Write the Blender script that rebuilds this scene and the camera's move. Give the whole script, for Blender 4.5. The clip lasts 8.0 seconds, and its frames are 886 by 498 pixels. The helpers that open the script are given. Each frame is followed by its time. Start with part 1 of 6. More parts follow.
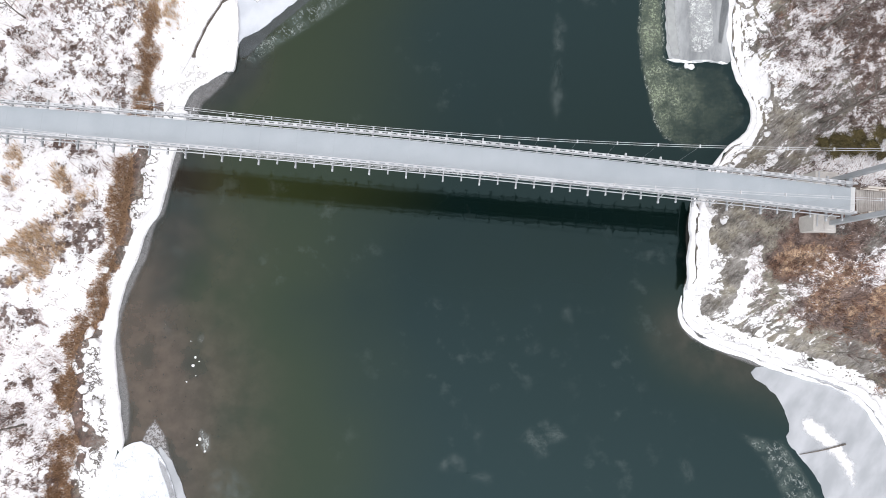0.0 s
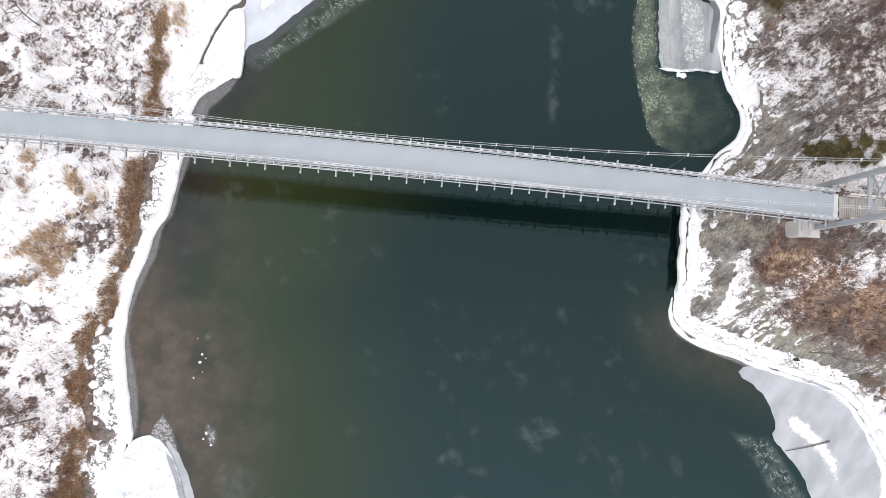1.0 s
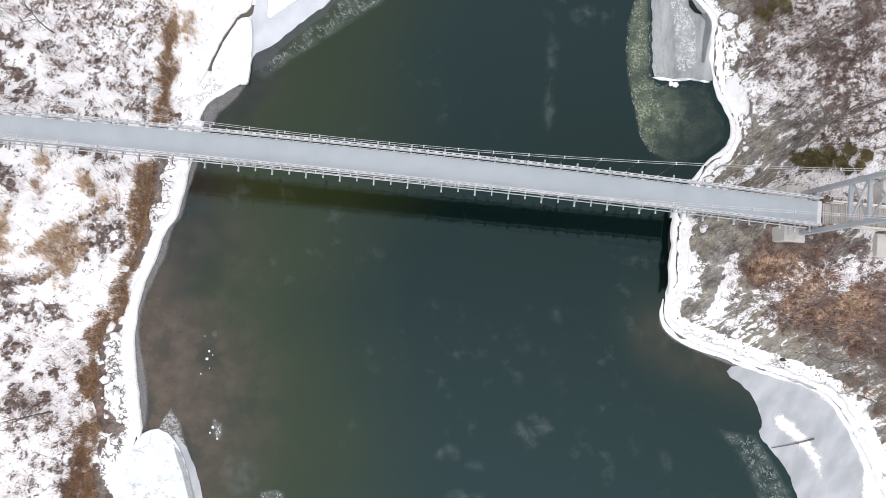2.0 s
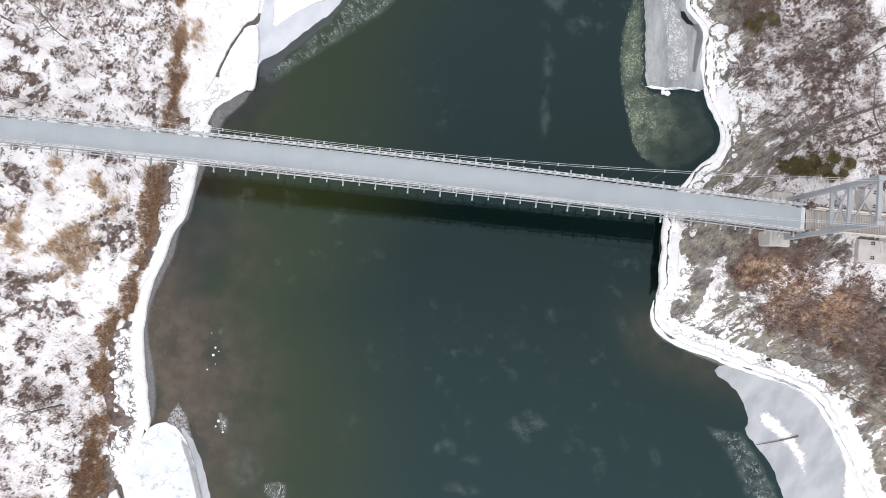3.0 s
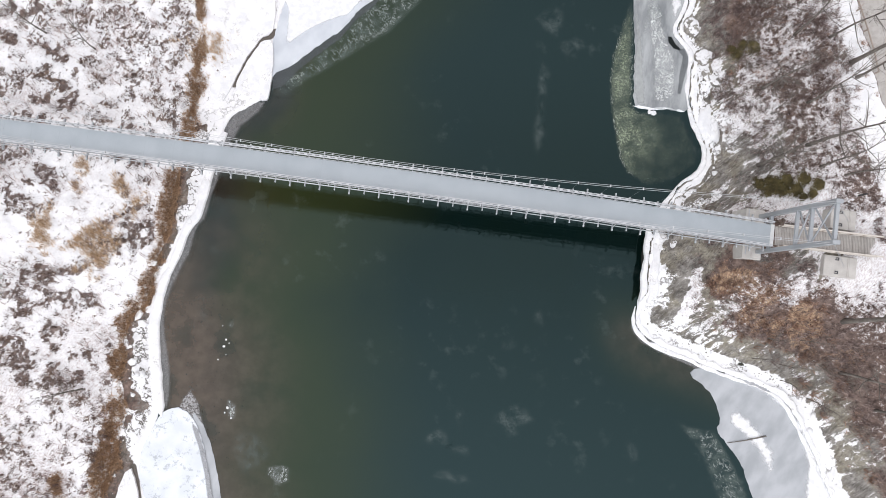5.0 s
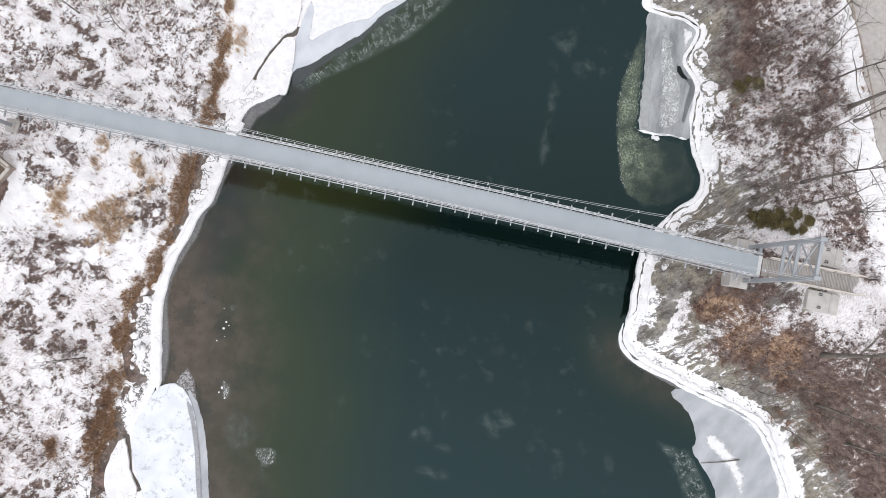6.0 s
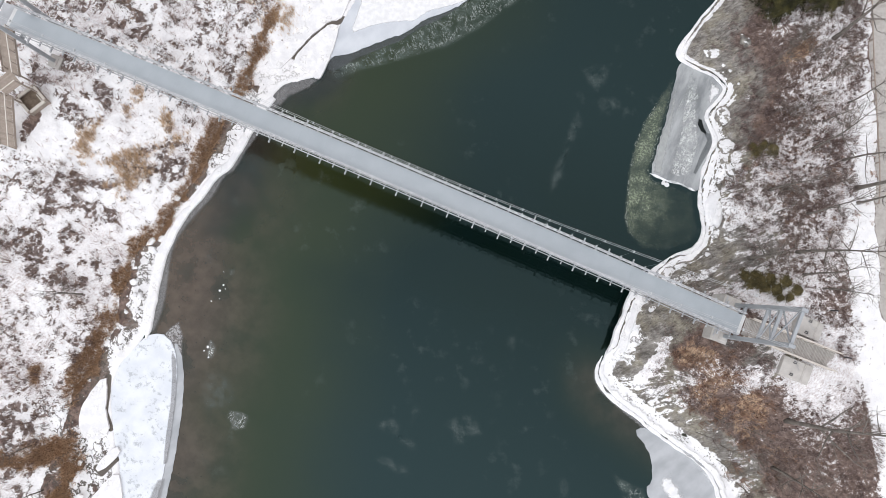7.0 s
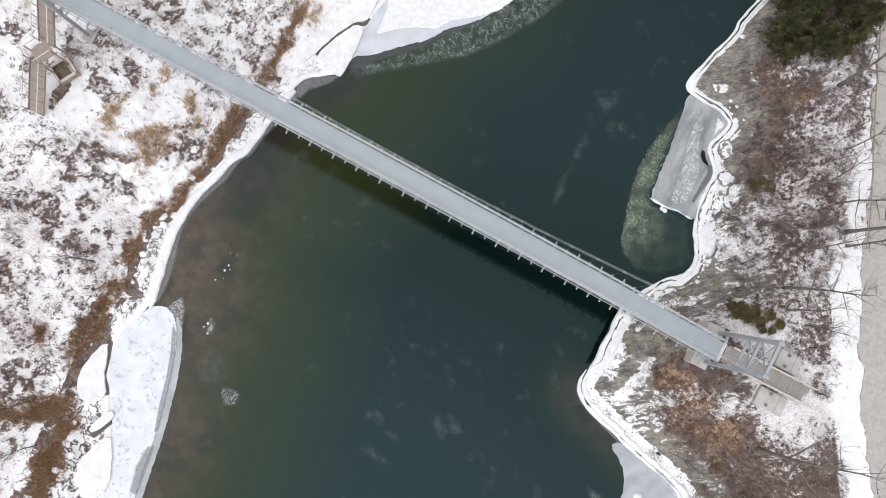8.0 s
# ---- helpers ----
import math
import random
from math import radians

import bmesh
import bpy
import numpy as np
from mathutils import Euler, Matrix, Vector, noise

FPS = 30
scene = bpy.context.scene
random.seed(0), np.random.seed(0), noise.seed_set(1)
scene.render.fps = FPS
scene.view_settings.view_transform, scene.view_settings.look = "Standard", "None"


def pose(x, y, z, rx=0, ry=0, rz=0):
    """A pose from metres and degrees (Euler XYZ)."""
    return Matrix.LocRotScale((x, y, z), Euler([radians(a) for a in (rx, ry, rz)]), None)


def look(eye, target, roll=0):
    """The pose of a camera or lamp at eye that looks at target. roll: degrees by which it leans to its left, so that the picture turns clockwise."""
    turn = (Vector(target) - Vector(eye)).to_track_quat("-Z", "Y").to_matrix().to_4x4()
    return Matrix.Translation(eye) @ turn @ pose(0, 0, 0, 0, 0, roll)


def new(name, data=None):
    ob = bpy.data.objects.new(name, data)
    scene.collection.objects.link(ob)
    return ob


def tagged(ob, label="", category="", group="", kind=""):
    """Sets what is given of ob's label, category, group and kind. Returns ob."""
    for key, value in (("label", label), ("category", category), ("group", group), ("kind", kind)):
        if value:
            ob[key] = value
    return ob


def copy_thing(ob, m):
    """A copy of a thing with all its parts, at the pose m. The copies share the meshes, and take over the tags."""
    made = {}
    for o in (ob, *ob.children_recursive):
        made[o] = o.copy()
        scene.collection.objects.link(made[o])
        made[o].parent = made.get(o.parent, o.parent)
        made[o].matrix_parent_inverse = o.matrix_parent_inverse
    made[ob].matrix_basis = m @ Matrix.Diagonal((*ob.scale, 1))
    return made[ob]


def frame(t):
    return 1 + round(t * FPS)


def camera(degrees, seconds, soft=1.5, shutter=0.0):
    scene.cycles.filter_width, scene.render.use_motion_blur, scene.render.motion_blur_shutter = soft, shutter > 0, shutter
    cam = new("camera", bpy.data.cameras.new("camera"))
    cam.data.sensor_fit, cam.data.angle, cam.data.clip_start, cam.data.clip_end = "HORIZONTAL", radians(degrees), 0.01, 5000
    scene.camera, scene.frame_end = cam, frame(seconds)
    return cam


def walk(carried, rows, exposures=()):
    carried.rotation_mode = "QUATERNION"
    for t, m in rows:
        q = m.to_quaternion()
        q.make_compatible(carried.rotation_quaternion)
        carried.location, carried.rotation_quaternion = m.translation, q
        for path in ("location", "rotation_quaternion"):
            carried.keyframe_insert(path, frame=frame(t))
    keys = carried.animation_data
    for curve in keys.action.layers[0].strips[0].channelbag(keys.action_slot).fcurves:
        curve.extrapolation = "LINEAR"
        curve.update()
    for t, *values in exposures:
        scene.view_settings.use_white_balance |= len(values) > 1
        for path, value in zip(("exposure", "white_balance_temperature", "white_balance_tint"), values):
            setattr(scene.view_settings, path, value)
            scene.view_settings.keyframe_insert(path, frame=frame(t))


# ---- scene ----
cam = camera(73.7, 8.0, 0.3)
PATH = [
    (0.0, 0.000, 0.000, 60.153, 0.001, 4.247, -0.932),
    (0.5, 0.052, 0.108, 61.189, 0.146, 4.141, -0.942),
    (1.0, 0.073, 0.184, 62.236, 0.302, 4.110, -0.965),
    (1.5, 0.099, 0.255, 63.337, 0.480, 4.087, -0.968),
    (3.0, 0.250, 0.429, 66.809, 1.040, 3.949, -1.004),
    (3.5, 0.326, 0.541, 67.996, 1.263, 3.913, -1.024),
    (4.0, 0.410, 0.653, 69.237, 1.451, 3.832, -1.017),
    (4.5, 0.497, 0.719, 70.493, 1.816, 3.789, -1.023),
    (6.0, 0.790, 0.872, 74.192, 7.383, 3.861, -1.187),
    (6.5, 0.950, 0.898, 75.348, 12.455, 3.890, -1.380),
    (7.0, 1.065, 0.925, 76.448, 17.755, 3.906, -1.620),
    (7.5, 1.223, 0.926, 77.718, 21.531, 3.903, -1.723),
    (8.0, 1.373, 0.884, 79.079, 23.359, 3.960, -1.739),
]
walk(cam, [(t, pose(x, y, z, 0, 0, turn) @ pose(0, 0, 0, tilt) @ pose(0, 0, 0, 0, lean)) for t, x, y, z, turn, tilt, lean in PATH],
     [(0.0, 0.21, 6500, 14), (1.5, 0.14, 6500, 14), (4.5, 0.01, 6500, 14), (8.0, -0.10, 6500, 13)])

# ---- sky and sun: a bright overcast winter day ----
world = bpy.data.worlds.new("overcast_sky")
scene.world = world
world.use_nodes = True
wt = world.node_tree
wt.nodes.clear()
w_out = wt.nodes.new("ShaderNodeOutputWorld")
w_bg = wt.nodes.new("ShaderNodeBackground")
w_sky = wt.nodes.new("ShaderNodeTexSky")
w_sky.sky_type, w_sky.sun_disc = "NISHITA", False
w_sky.sun_elevation, w_sky.sun_rotation = radians(32), radians(202)
w_geo = wt.nodes.new("ShaderNodeTexCoord")
w_sep = wt.nodes.new("ShaderNodeVectorMath")
w_sep.operation = "DOT_PRODUCT"
w_sep.inputs[1].default_value = (-0.16, -0.42, 0.9)
w_map = wt.nodes.new("ShaderNodeMapRange")      # cloud is brighter overhead and towards the hidden sun
w_map.inputs["From Min"].default_value, w_map.inputs["From Max"].default_value = 0.0, 1.0
w_map.inputs["To Min"].default_value, w_map.inputs["To Max"].default_value = 0.0, 1.0
w_cloud = wt.nodes.new("ShaderNodeMix")
w_cloud.data_type = "RGBA"
w_cloud.inputs[6].default_value = (0.52, 0.42, 0.36, 1)
w_cloud.inputs[7].default_value = (1.84, 1.93, 1.99, 1)
w_dim = wt.nodes.new("ShaderNodeMix")
w_dim.data_type, w_dim.blend_type = "RGBA", "MULTIPLY"
w_dim.inputs[0].default_value = 1.0
w_dim.inputs[7].default_value = (0.1, 0.1, 0.1, 1)
w_mix = wt.nodes.new("ShaderNodeMix")
w_mix.data_type = "RGBA"
w_mix.inputs[0].default_value = 0.88
wt.links.new(w_geo.outputs["Generated"], w_sep.inputs[0])
wt.links.new(w_sep.outputs["Value"], w_map.inputs["Value"])
wt.links.new(w_map.outputs[0], w_cloud.inputs[0])
wt.links.new(w_sky.outputs[0], w_dim.inputs[6])
wt.links.new(w_dim.outputs[2], w_mix.inputs[6])
wt.links.new(w_cloud.outputs[2], w_mix.inputs[7])
wt.links.new(w_mix.outputs[2], w_bg.inputs["Color"])
w_bg.inputs["Strength"].default_value = 1.0
wt.links.new(w_bg.outputs[0], w_out.inputs[0])

sun = new("sun", bpy.data.lights.new("sun", "SUN"))
sun.data.energy, sun.data.angle, sun.data.color = 0.6, radians(25), (1.0, 0.97, 0.93)
sun.matrix_world = look((-25, -62, 42), (0, 0, 0))

# ---- materials ----
class Mat:
    """A node material under construction; k(...) adds a node and links or sets its inputs."""

    def __init__(self, name):
        self.m = bpy.data.materials.new(name)
        self.m.use_nodes = True
        self.t = self.m.node_tree
        self.t.nodes.clear()
        self.out = self.t.nodes.new("ShaderNodeOutputMaterial")

    def k(self, kind, ins=None, **props):
        n = self.t.nodes.new("ShaderNode" + kind)
        if "operation" in props:
            n.operation, n.use_clamp = props["operation"], props["use_clamp"]
        if "data_type" in props:
            n.data_type, n.blend_type = props["data_type"], props["blend_type"]
        if "interpolation_type" in props:
            n.interpolation_type = props["interpolation_type"]
        if "attribute_name" in props:
            n.attribute_name = props["attribute_name"]
        if "feature" in props:
            n.feature = props["feature"]
        for a, b in (ins or {}).items():
            self.put(n.inputs[a], b)
        return n

    def put(self, socket, value):
        if isinstance(value, bpy.types.NodeSocket):
            self.t.links.new(value, socket)
        elif isinstance(value, tuple) and len(value) == 3 and socket.type == "RGBA":
            socket.default_value = (*value, 1)
        else:
            socket.default_value = value

    def pos(self, stretch=None, turn=0.0):
        p = self.k("NewGeometry").outputs["Position"]
        if stretch:
            p = self.k("Mapping", {"Vector": p, "Rotation": (0, 0, turn)}).outputs[0]
            p = self.k("Mapping", {"Vector": p, "Scale": stretch}).outputs[0]
        return p

    def noise(self, scale, detail=4.0, rough=0.55, vec=None):
        return self.k("TexNoise", {"Vector": vec or self.pos(), "Scale": scale, "Detail": detail, "Roughness": rough}).outputs["Fac"]

    def attr(self, name):
        return self.k("Attribute", attribute_name=name).outputs["Fac"]

    def mth(self, op, a, b=0.0, c=0.0, clamp=False):
        return self.k("Math", {0: a, 1: b, 2: c}, operation=op, use_clamp=clamp).outputs[0]

    def mix(self, f, a, b, blend="MIX"):
        return self.k("Mix", {0: f, 6: a, 7: b}, data_type="RGBA", blend_type=blend).outputs[2]

    def ramp(self, v, lo, hi, a=0.0, b=1.0):
        return self.k("MapRange", {"Value": v, "From Min": lo, "From Max": hi, "To Min": a, "To Max": b}, interpolation_type="SMOOTHSTEP").outputs[0]

    def bump(self, h, strength=0.4, dist=0.05):
        return self.k("Bump", {"Height": h, "Strength": strength, "Distance": dist}).outputs[0]

    def bsdf(self, color, rough=0.7, metal=0.0, normal=None, **more):
        ins = {"Base Color": color, "Roughness": rough, "Metallic": metal, **more}
        if normal:
            ins["Normal"] = normal
        b = self.k("BsdfPrincipled", ins)
        self.t.links.new(b.outputs[0], self.out.inputs[0])
        return self.m


def plain(name, dark, light, scale, rough=0.6, metal=0.0, fine=30.0, bump=0.15, vary=0.0, object_vary=0.0):
    """A surface whose colour wanders between two tones at two scales, with a fine relief."""
    m = Mat(name)
    f = m.mth("ADD", m.mth("MULTIPLY", m.noise(scale), 0.6), m.mth("MULTIPLY", m.noise(fine), 0.4))
    f = m.ramp(f, 0.3, 0.7)
    if vary:
        f = m.mth("ADD", m.mth("MULTIPLY", f, 1 - vary), m.mth("MULTIPLY", m.k("NewGeometry").outputs["Random Per Island"], vary))
    if object_vary:
        f = m.mth("ADD", m.mth("MULTIPLY", f, 1 - object_vary), m.mth("MULTIPLY", m.k("ObjectInfo").outputs["Random"], object_vary))
    return m.bsdf(m.mix(f, dark, light), rough, metal, m.bump(m.noise(fine), bump, 0.02))


def make_ground():
    m = Mat("snowy_ground")
    big, mid, fine = m.noise(0.35, 3), m.noise(1.9, 6, 0.66), m.noise(7.0, 5, 0.7)
    soil = m.mix(m.ramp(mid, 0.3, 0.7), (0.085, 0.058, 0.05), (0.27, 0.195, 0.165))
    straw = m.noise(5.0, 5, 0.7, m.pos((1.0, 0.25, 1.0), 0.5))
    grass = m.mix(m.ramp(straw, 0.32, 0.66), (0.27, 0.165, 0.10), (0.60, 0.43, 0.29))
    strata = m.noise(1.3, 8, 0.68, m.pos((0.26, 1.0, 1.0), -0.64))
    rock = m.mix(m.ramp(strata, 0.3, 0.7), (0.12, 0.11, 0.098), (0.37, 0.35, 0.325))
    rock = m.mix(m.mth("MULTIPLY", m.ramp(big, 0.42, 0.62), 0.6), rock, (0.29, 0.26, 0.19))
    scratch = m.noise(5.5, 4, 0.7, m.pos((0.22, 1.0, 1.0), -0.8))
    rock = m.mix(m.ramp(scratch, 0.50, 0.70, 0.0, 0.55), rock, (0.50, 0.48, 0.46))
    rock = m.mix(m.ramp(scratch, 0.48, 0.32, 0.0, 0.6), rock, (0.09, 0.078, 0.065))
    veins = m.mth("ABSOLUTE", m.mth("SUBTRACT", m.noise(0.8, 7, 0.7, m.pos((0.4, 1.0, 1.0), -0.64)), 0.5))
    rock = m.mix(m.mth("MULTIPLY", m.ramp(veins, 0.0, 0.022, 1.0, 0.0), 0.7), rock, (0.06, 0.055, 0.05))
    edge = m.mth("MULTIPLY", m.mth("SUBTRACT", fine, 0.5), 0.9)
    col = m.mix(m.ramp(m.mth("ADD", m.attr("grass"), m.mth("ADD", edge, m.mth("SUBTRACT", mid, 0.5))), 0.4, 0.6), soil, grass)
    col = m.mix(m.ramp(m.mth("ADD", m.attr("rock"), edge), 0.4, 0.6), col, rock)
    tan = m.mix(m.ramp(mid, 0.3, 0.7), (0.42, 0.395, 0.37), (0.53, 0.51, 0.485))
    col = m.mix(m.ramp(m.mth("ADD", m.attr("road"), m.mth("MULTIPLY", edge, 0.35)), 0.4, 0.6), col, tan)
    bed = m.mix(m.ramp(m.noise(0.7, 3, 0.5), 0.3, 0.72), (0.12, 0.092, 0.075), (0.185, 0.145, 0.12))
    bed = m.mix(m.mth("MULTIPLY", m.ramp(big, 0.52, 0.68), 0.6), bed, (0.05, 0.045, 0.03))
    col = m.mix(m.attr("bed"), col, bed)
    # wet rock, with the overhang's shade painted into the same near-black colour
    col = m.mix(m.attr("damp_shade"), col, (0.022, 0.02, 0.018))
    # snow lies in clean-edged patches, thinner and full of dead stalks where brush grows
    dab = m.noise(2.5, 3, 0.58, m.pos((1.0, 0.7, 1.0), 0.6))
    cover = m.mth("ADD", m.attr("snow"), m.mth("ADD", m.mth("MULTIPLY", m.mth("SUBTRACT", mid, 0.5), m.mth("SUBTRACT", 1.5, m.mth("MULTIPLY", m.attr("rock"), 1.15))), m.mth("MULTIPLY", edge, m.mth("SUBTRACT", 1.1, m.mth("MULTIPLY", m.attr("rock"), 0.8)))))
    cover = m.mth("ADD", cover, m.mth("MULTIPLY", m.mth("MULTIPLY", m.mth("SUBTRACT", strata, 0.5), 3.4), m.attr("rock")))
    cover = m.ramp(cover, 0.44, 0.54)
    tuft = m.ramp(m.mth("ADD", dab, m.mth("MULTIPLY", m.attr("brush"), 0.26)), 0.665, 0.715)
    cover = m.mth("MULTIPLY", cover, m.mth("SUBTRACT", 1.0, m.mth("MULTIPLY", tuft, 0.92)))
    white = m.mix(m.ramp(m.noise(0.9, 6), 0.3, 0.75), (0.82, 0.822, 0.84), (0.93, 0.928, 0.935))
    stalks = m.mth("MULTIPLY", m.ramp(m.noise(9.0, 4, 0.75, m.pos((1.0, 0.35, 1.0), 0.55)), 0.42, 0.66), m.attr("litter"))
    white = m.mix(stalks, white, (0.45, 0.37, 0.36))
    col = m.mix(cover, col, white)
    # open cracks between plates of ice and frozen ground
    split = m.ramp(m.attr("crack"), 0.62, 0.72)
    web = m.mth("ABSOLUTE", m.mth("SUBTRACT", m.noise(0.75, 5, 0.62), 0.5))
    web = m.mth("MULTIPLY", m.ramp(web, 0.010, 0.030, 1.0, 0.0), m.attr("rubble"))
    col = m.mix(m.mth("MAXIMUM", split, web), col, m.mix(fine, (0.03, 0.026, 0.022), (0.20, 0.17, 0.145)))
    relief = m.mth("ADD", m.mth("MULTIPLY", mid, 0.6), m.mth("MULTIPLY", fine, m.mth("SUBTRACT", 0.5, m.mth("MULTIPLY", cover, 0.35))))
    relief = m.mth("MULTIPLY", relief, m.mth("SUBTRACT", 1.0, m.attr("bed")))
    relief = m.mth("SUBTRACT", relief, m.mth("MULTIPLY", m.mth("MAXIMUM", split, web), 0.5))
    return m.bsdf(col, m.mth("SUBTRACT", 0.95, m.mth("MULTIPLY", cover, 0.25)), 0.0, m.bump(relief, 0.6, 0.25))


def make_water():
    """Cold river water: clear over the shallow bed, turbid green-blue where it is deep, with a real mirror on top."""
    m = Mat("river_water")
    body = m.mix(m.ramp(m.noise(0.07, 3), 0.35, 0.65), (0.0027, 0.0080, 0.0062), (0.0027, 0.0088, 0.0086))
    # paler blue-green body colour towards both ends of the reach
    body = m.mix(m.attr("pale_ends"), body, (0.0090, 0.0195, 0.0205))
    body = m.mix(m.attr("olive"), body, (0.0235, 0.0298, 0.0098))
    shallow = m.mix(m.ramp(m.noise(0.5, 4, 0.6), 0.35, 0.7), (0.086, 0.058, 0.042), (0.128, 0.091, 0.068))
    shallow = m.mix(m.mth("MULTIPLY", m.ramp(m.noise(0.2, 3), 0.5, 0.65), 0.55), shallow, (0.026, 0.025, 0.017))
    shallow = m.mix(m.mth("MULTIPLY", m.ramp(m.noise(2.4, 3, 0.6), 0.63, 0.72), 0.45), shallow, (0.028, 0.020, 0.016))
    body = m.mix(m.attr("shallow"), body, shallow)
    wisps = m.ramp(m.noise(0.4, 6, 0.6), 0.54, 0.74)
    wisps = m.mth("MULTIPLY", wisps, m.ramp(m.noise(0.07, 2), 0.48, 0.62))
    body = m.mix(m.mth("MULTIPLY", wisps, 0.14), body, (0.20, 0.23, 0.22))
    deep = m.k("BsdfDiffuse", {"Color": body})
    clear = m.k("BsdfTransparent", {"Color": (0.80, 0.80, 0.74)})
    under = m.k("MixShader", {0: m.attr("turbid"), 1: clear.outputs[0], 2: deep.outputs[0]})
    n = m.bump(m.mth("ADD", m.noise(0.9, 3, 0.5), m.mth("MULTIPLY", m.noise(4.0, 2, 0.5, m.pos((1.0, 0.5, 1.0), 0.1)), 0.40)), 0.11, 0.06)
    gloss = m.k("BsdfGlossy", {"Color": (0.62, 0.93, 0.97), "Roughness": 0.045, "Normal": n})
    facing = m.k("LayerWeight", {"Blend": 0.5, "Normal": n}).outputs["Facing"]
    fres = m.mth("ADD", 0.025, m.mth("MULTIPLY", m.mth("POWER", facing, 5.0), 0.975))
    top = m.k("MixShader", {0: fres, 1: under.outputs[0], 2: gloss.outputs[0]})
    m.t.links.new(top.outputs[0], m.out.inputs[0])
    return m.m


def make_ice(name, snow, dark=(0.42, 0.46, 0.50), light=(0.66, 0.70, 0.745), streak=0.3, turn=0.5, crack=0.06, rough=0.6, mottle=0.0):
    """River ice: grey where bare, with drifts of snow; snow is the share that is covered."""
    m = Mat(name)
    v = m.noise(0.5, 8, rough, m.pos((1.0, streak, 1.0), turn))
    col = m.mix(m.ramp(v, 0.3, 0.7), dark, light)
    cracks = m.k("TexVoronoi", {"Vector": m.pos(), "Scale": 0.5}, feature="DISTANCE_TO_EDGE").outputs["Distance"]
    col = m.mix(m.mth("MULTIPLY", m.ramp(cracks, 0.0, 0.03, 1.0, 0.0), crack), col, (0.9, 0.92, 0.94))
    f = m.mth("ADD", m.mth("MULTIPLY", m.noise(0.22, 3), 0.7), m.mth("MULTIPLY", m.noise(2.5, 5, 0.6), 0.3))
    cover = m.ramp(f, 0.62 - 0.3 * snow, 0.68 - 0.3 * snow)
    col = m.mix(cover, col, (0.87, 0.885, 0.91))
    if mottle:
        spots = m.mth("MULTIPLY", m.ramp(m.noise(1.5, 6, 0.75), 0.53, 0.60), m.ramp(m.noise(0.4, 3), 0.45, 0.55))
        col = m.mix(m.mth("MULTIPLY", spots, mottle), col, (0.36, 0.39, 0.42))
    gloss = m.mth("ADD", 0.35, m.mth("MULTIPLY", cover, 0.4))
    return m.bsdf(col, gloss, 0.0, m.bump(m.noise(3.0, 5), 0.25, 0.05))


def make_slush(name, tone, haze, lines, bits, turn=0.0, grain=0.3, base=0.35, lump=0.5, rimmed=0.65):
    """Frazil ice: a faint skin, threads and crumbs of ice that let the dark water show between them."""
    m = Mat(name)
    at = m.pos((1.0, 0.38, 1.0), turn)
    rim = m.ramp(m.attr("edge"), 0.05, 0.9)
    patch = m.ramp(m.noise(lump, 5, 0.6), 0.36, 0.66)
    skin = m.mth("MULTIPLY", m.mth("MULTIPLY", m.mth("ADD", base, m.mth("MULTIPLY", patch, 1 - base)), haze), rim)
    grit = m.ramp(m.noise(4.0, 5, 0.72), 0.40, 0.62)
    skin = m.mth("MULTIPLY", skin, m.mth("ADD", 1.0 - grain, m.mth("MULTIPLY", grit, 2 * grain)))
    ridge = m.mth("ABSOLUTE", m.mth("SUBTRACT", m.noise(2.2, 5, 0.7, at), 0.5))
    thread = m.mth("MULTIPLY", m.ramp(ridge, 0.002, 0.022, 1.0, 0.0), m.ramp(m.noise(1.1, 3, 0.6), 0.40, 0.56))
    crumb = m.mth("MULTIPLY", m.ramp(m.mth("ADD", m.mth("MULTIPLY", m.noise(14.0, 2, 0.6), 0.6), m.mth("MULTIPLY", m.noise(3.1, 4, 0.65), 0.4)), 0.575, 0.64), m.ramp(m.noise(0.9, 3, 0.6), 0.40, 0.60))
    near = m.mth("ADD", 1.0 - rimmed, m.mth("MULTIPLY", m.ramp(m.attr("edge"), 0.95, 0.2), rimmed))
    glint = m.mth("ADD", m.mth("MULTIPLY", thread, lines), m.mth("MULTIPLY", crumb, bits))
    glint = m.mth("MULTIPLY", m.mth("MULTIPLY", glint, near), m.ramp(m.attr("edge"), 0.05, 0.3 + 0.7 * (rimmed < 0.1)))
    f = m.mth("MULTIPLY", m.mth("MAXIMUM", skin, glint, clamp=True), m.attr("share"))
    a = m.k("BsdfDiffuse", {"Color": m.mix(m.mth("MINIMUM", glint, 1.0), tone, (0.72, 0.76, 0.74))})
    b = m.k("BsdfTransparent")
    mixed = m.k("MixShader", {0: f, 1: b.outputs[0], 2: a.outputs[0]})
    m.t.links.new(mixed.outputs[0], m.out.inputs[0])
    return m.m


def make_film(name, tone, most, speck=0.25, scale=1.2):
    """A soft skin of snow or grey ice that thins out towards its rim."""
    m = Mat(name)
    v = m.mth("ADD", m.attr("edge"), m.mth("MULTIPLY", m.mth("SUBTRACT", m.noise(scale, 6, 0.68), 0.5), 4 * speck))
    f = m.mth("MULTIPLY", m.mth("MULTIPLY", m.ramp(v, 0.12, 0.62), most), m.attr("share"))
    a = m.k("BsdfDiffuse", {"Color": m.mix(m.ramp(m.noise(1.7, 5), 0.35, 0.7), tuple(0.86 * c for c in tone), tone)})
    b = m.k("BsdfTransparent")
    mixed = m.k("MixShader", {0: f, 1: b.outputs[0], 2: a.outputs[0]})
    m.t.links.new(mixed.outputs[0], m.out.inputs[0])
    return m.m


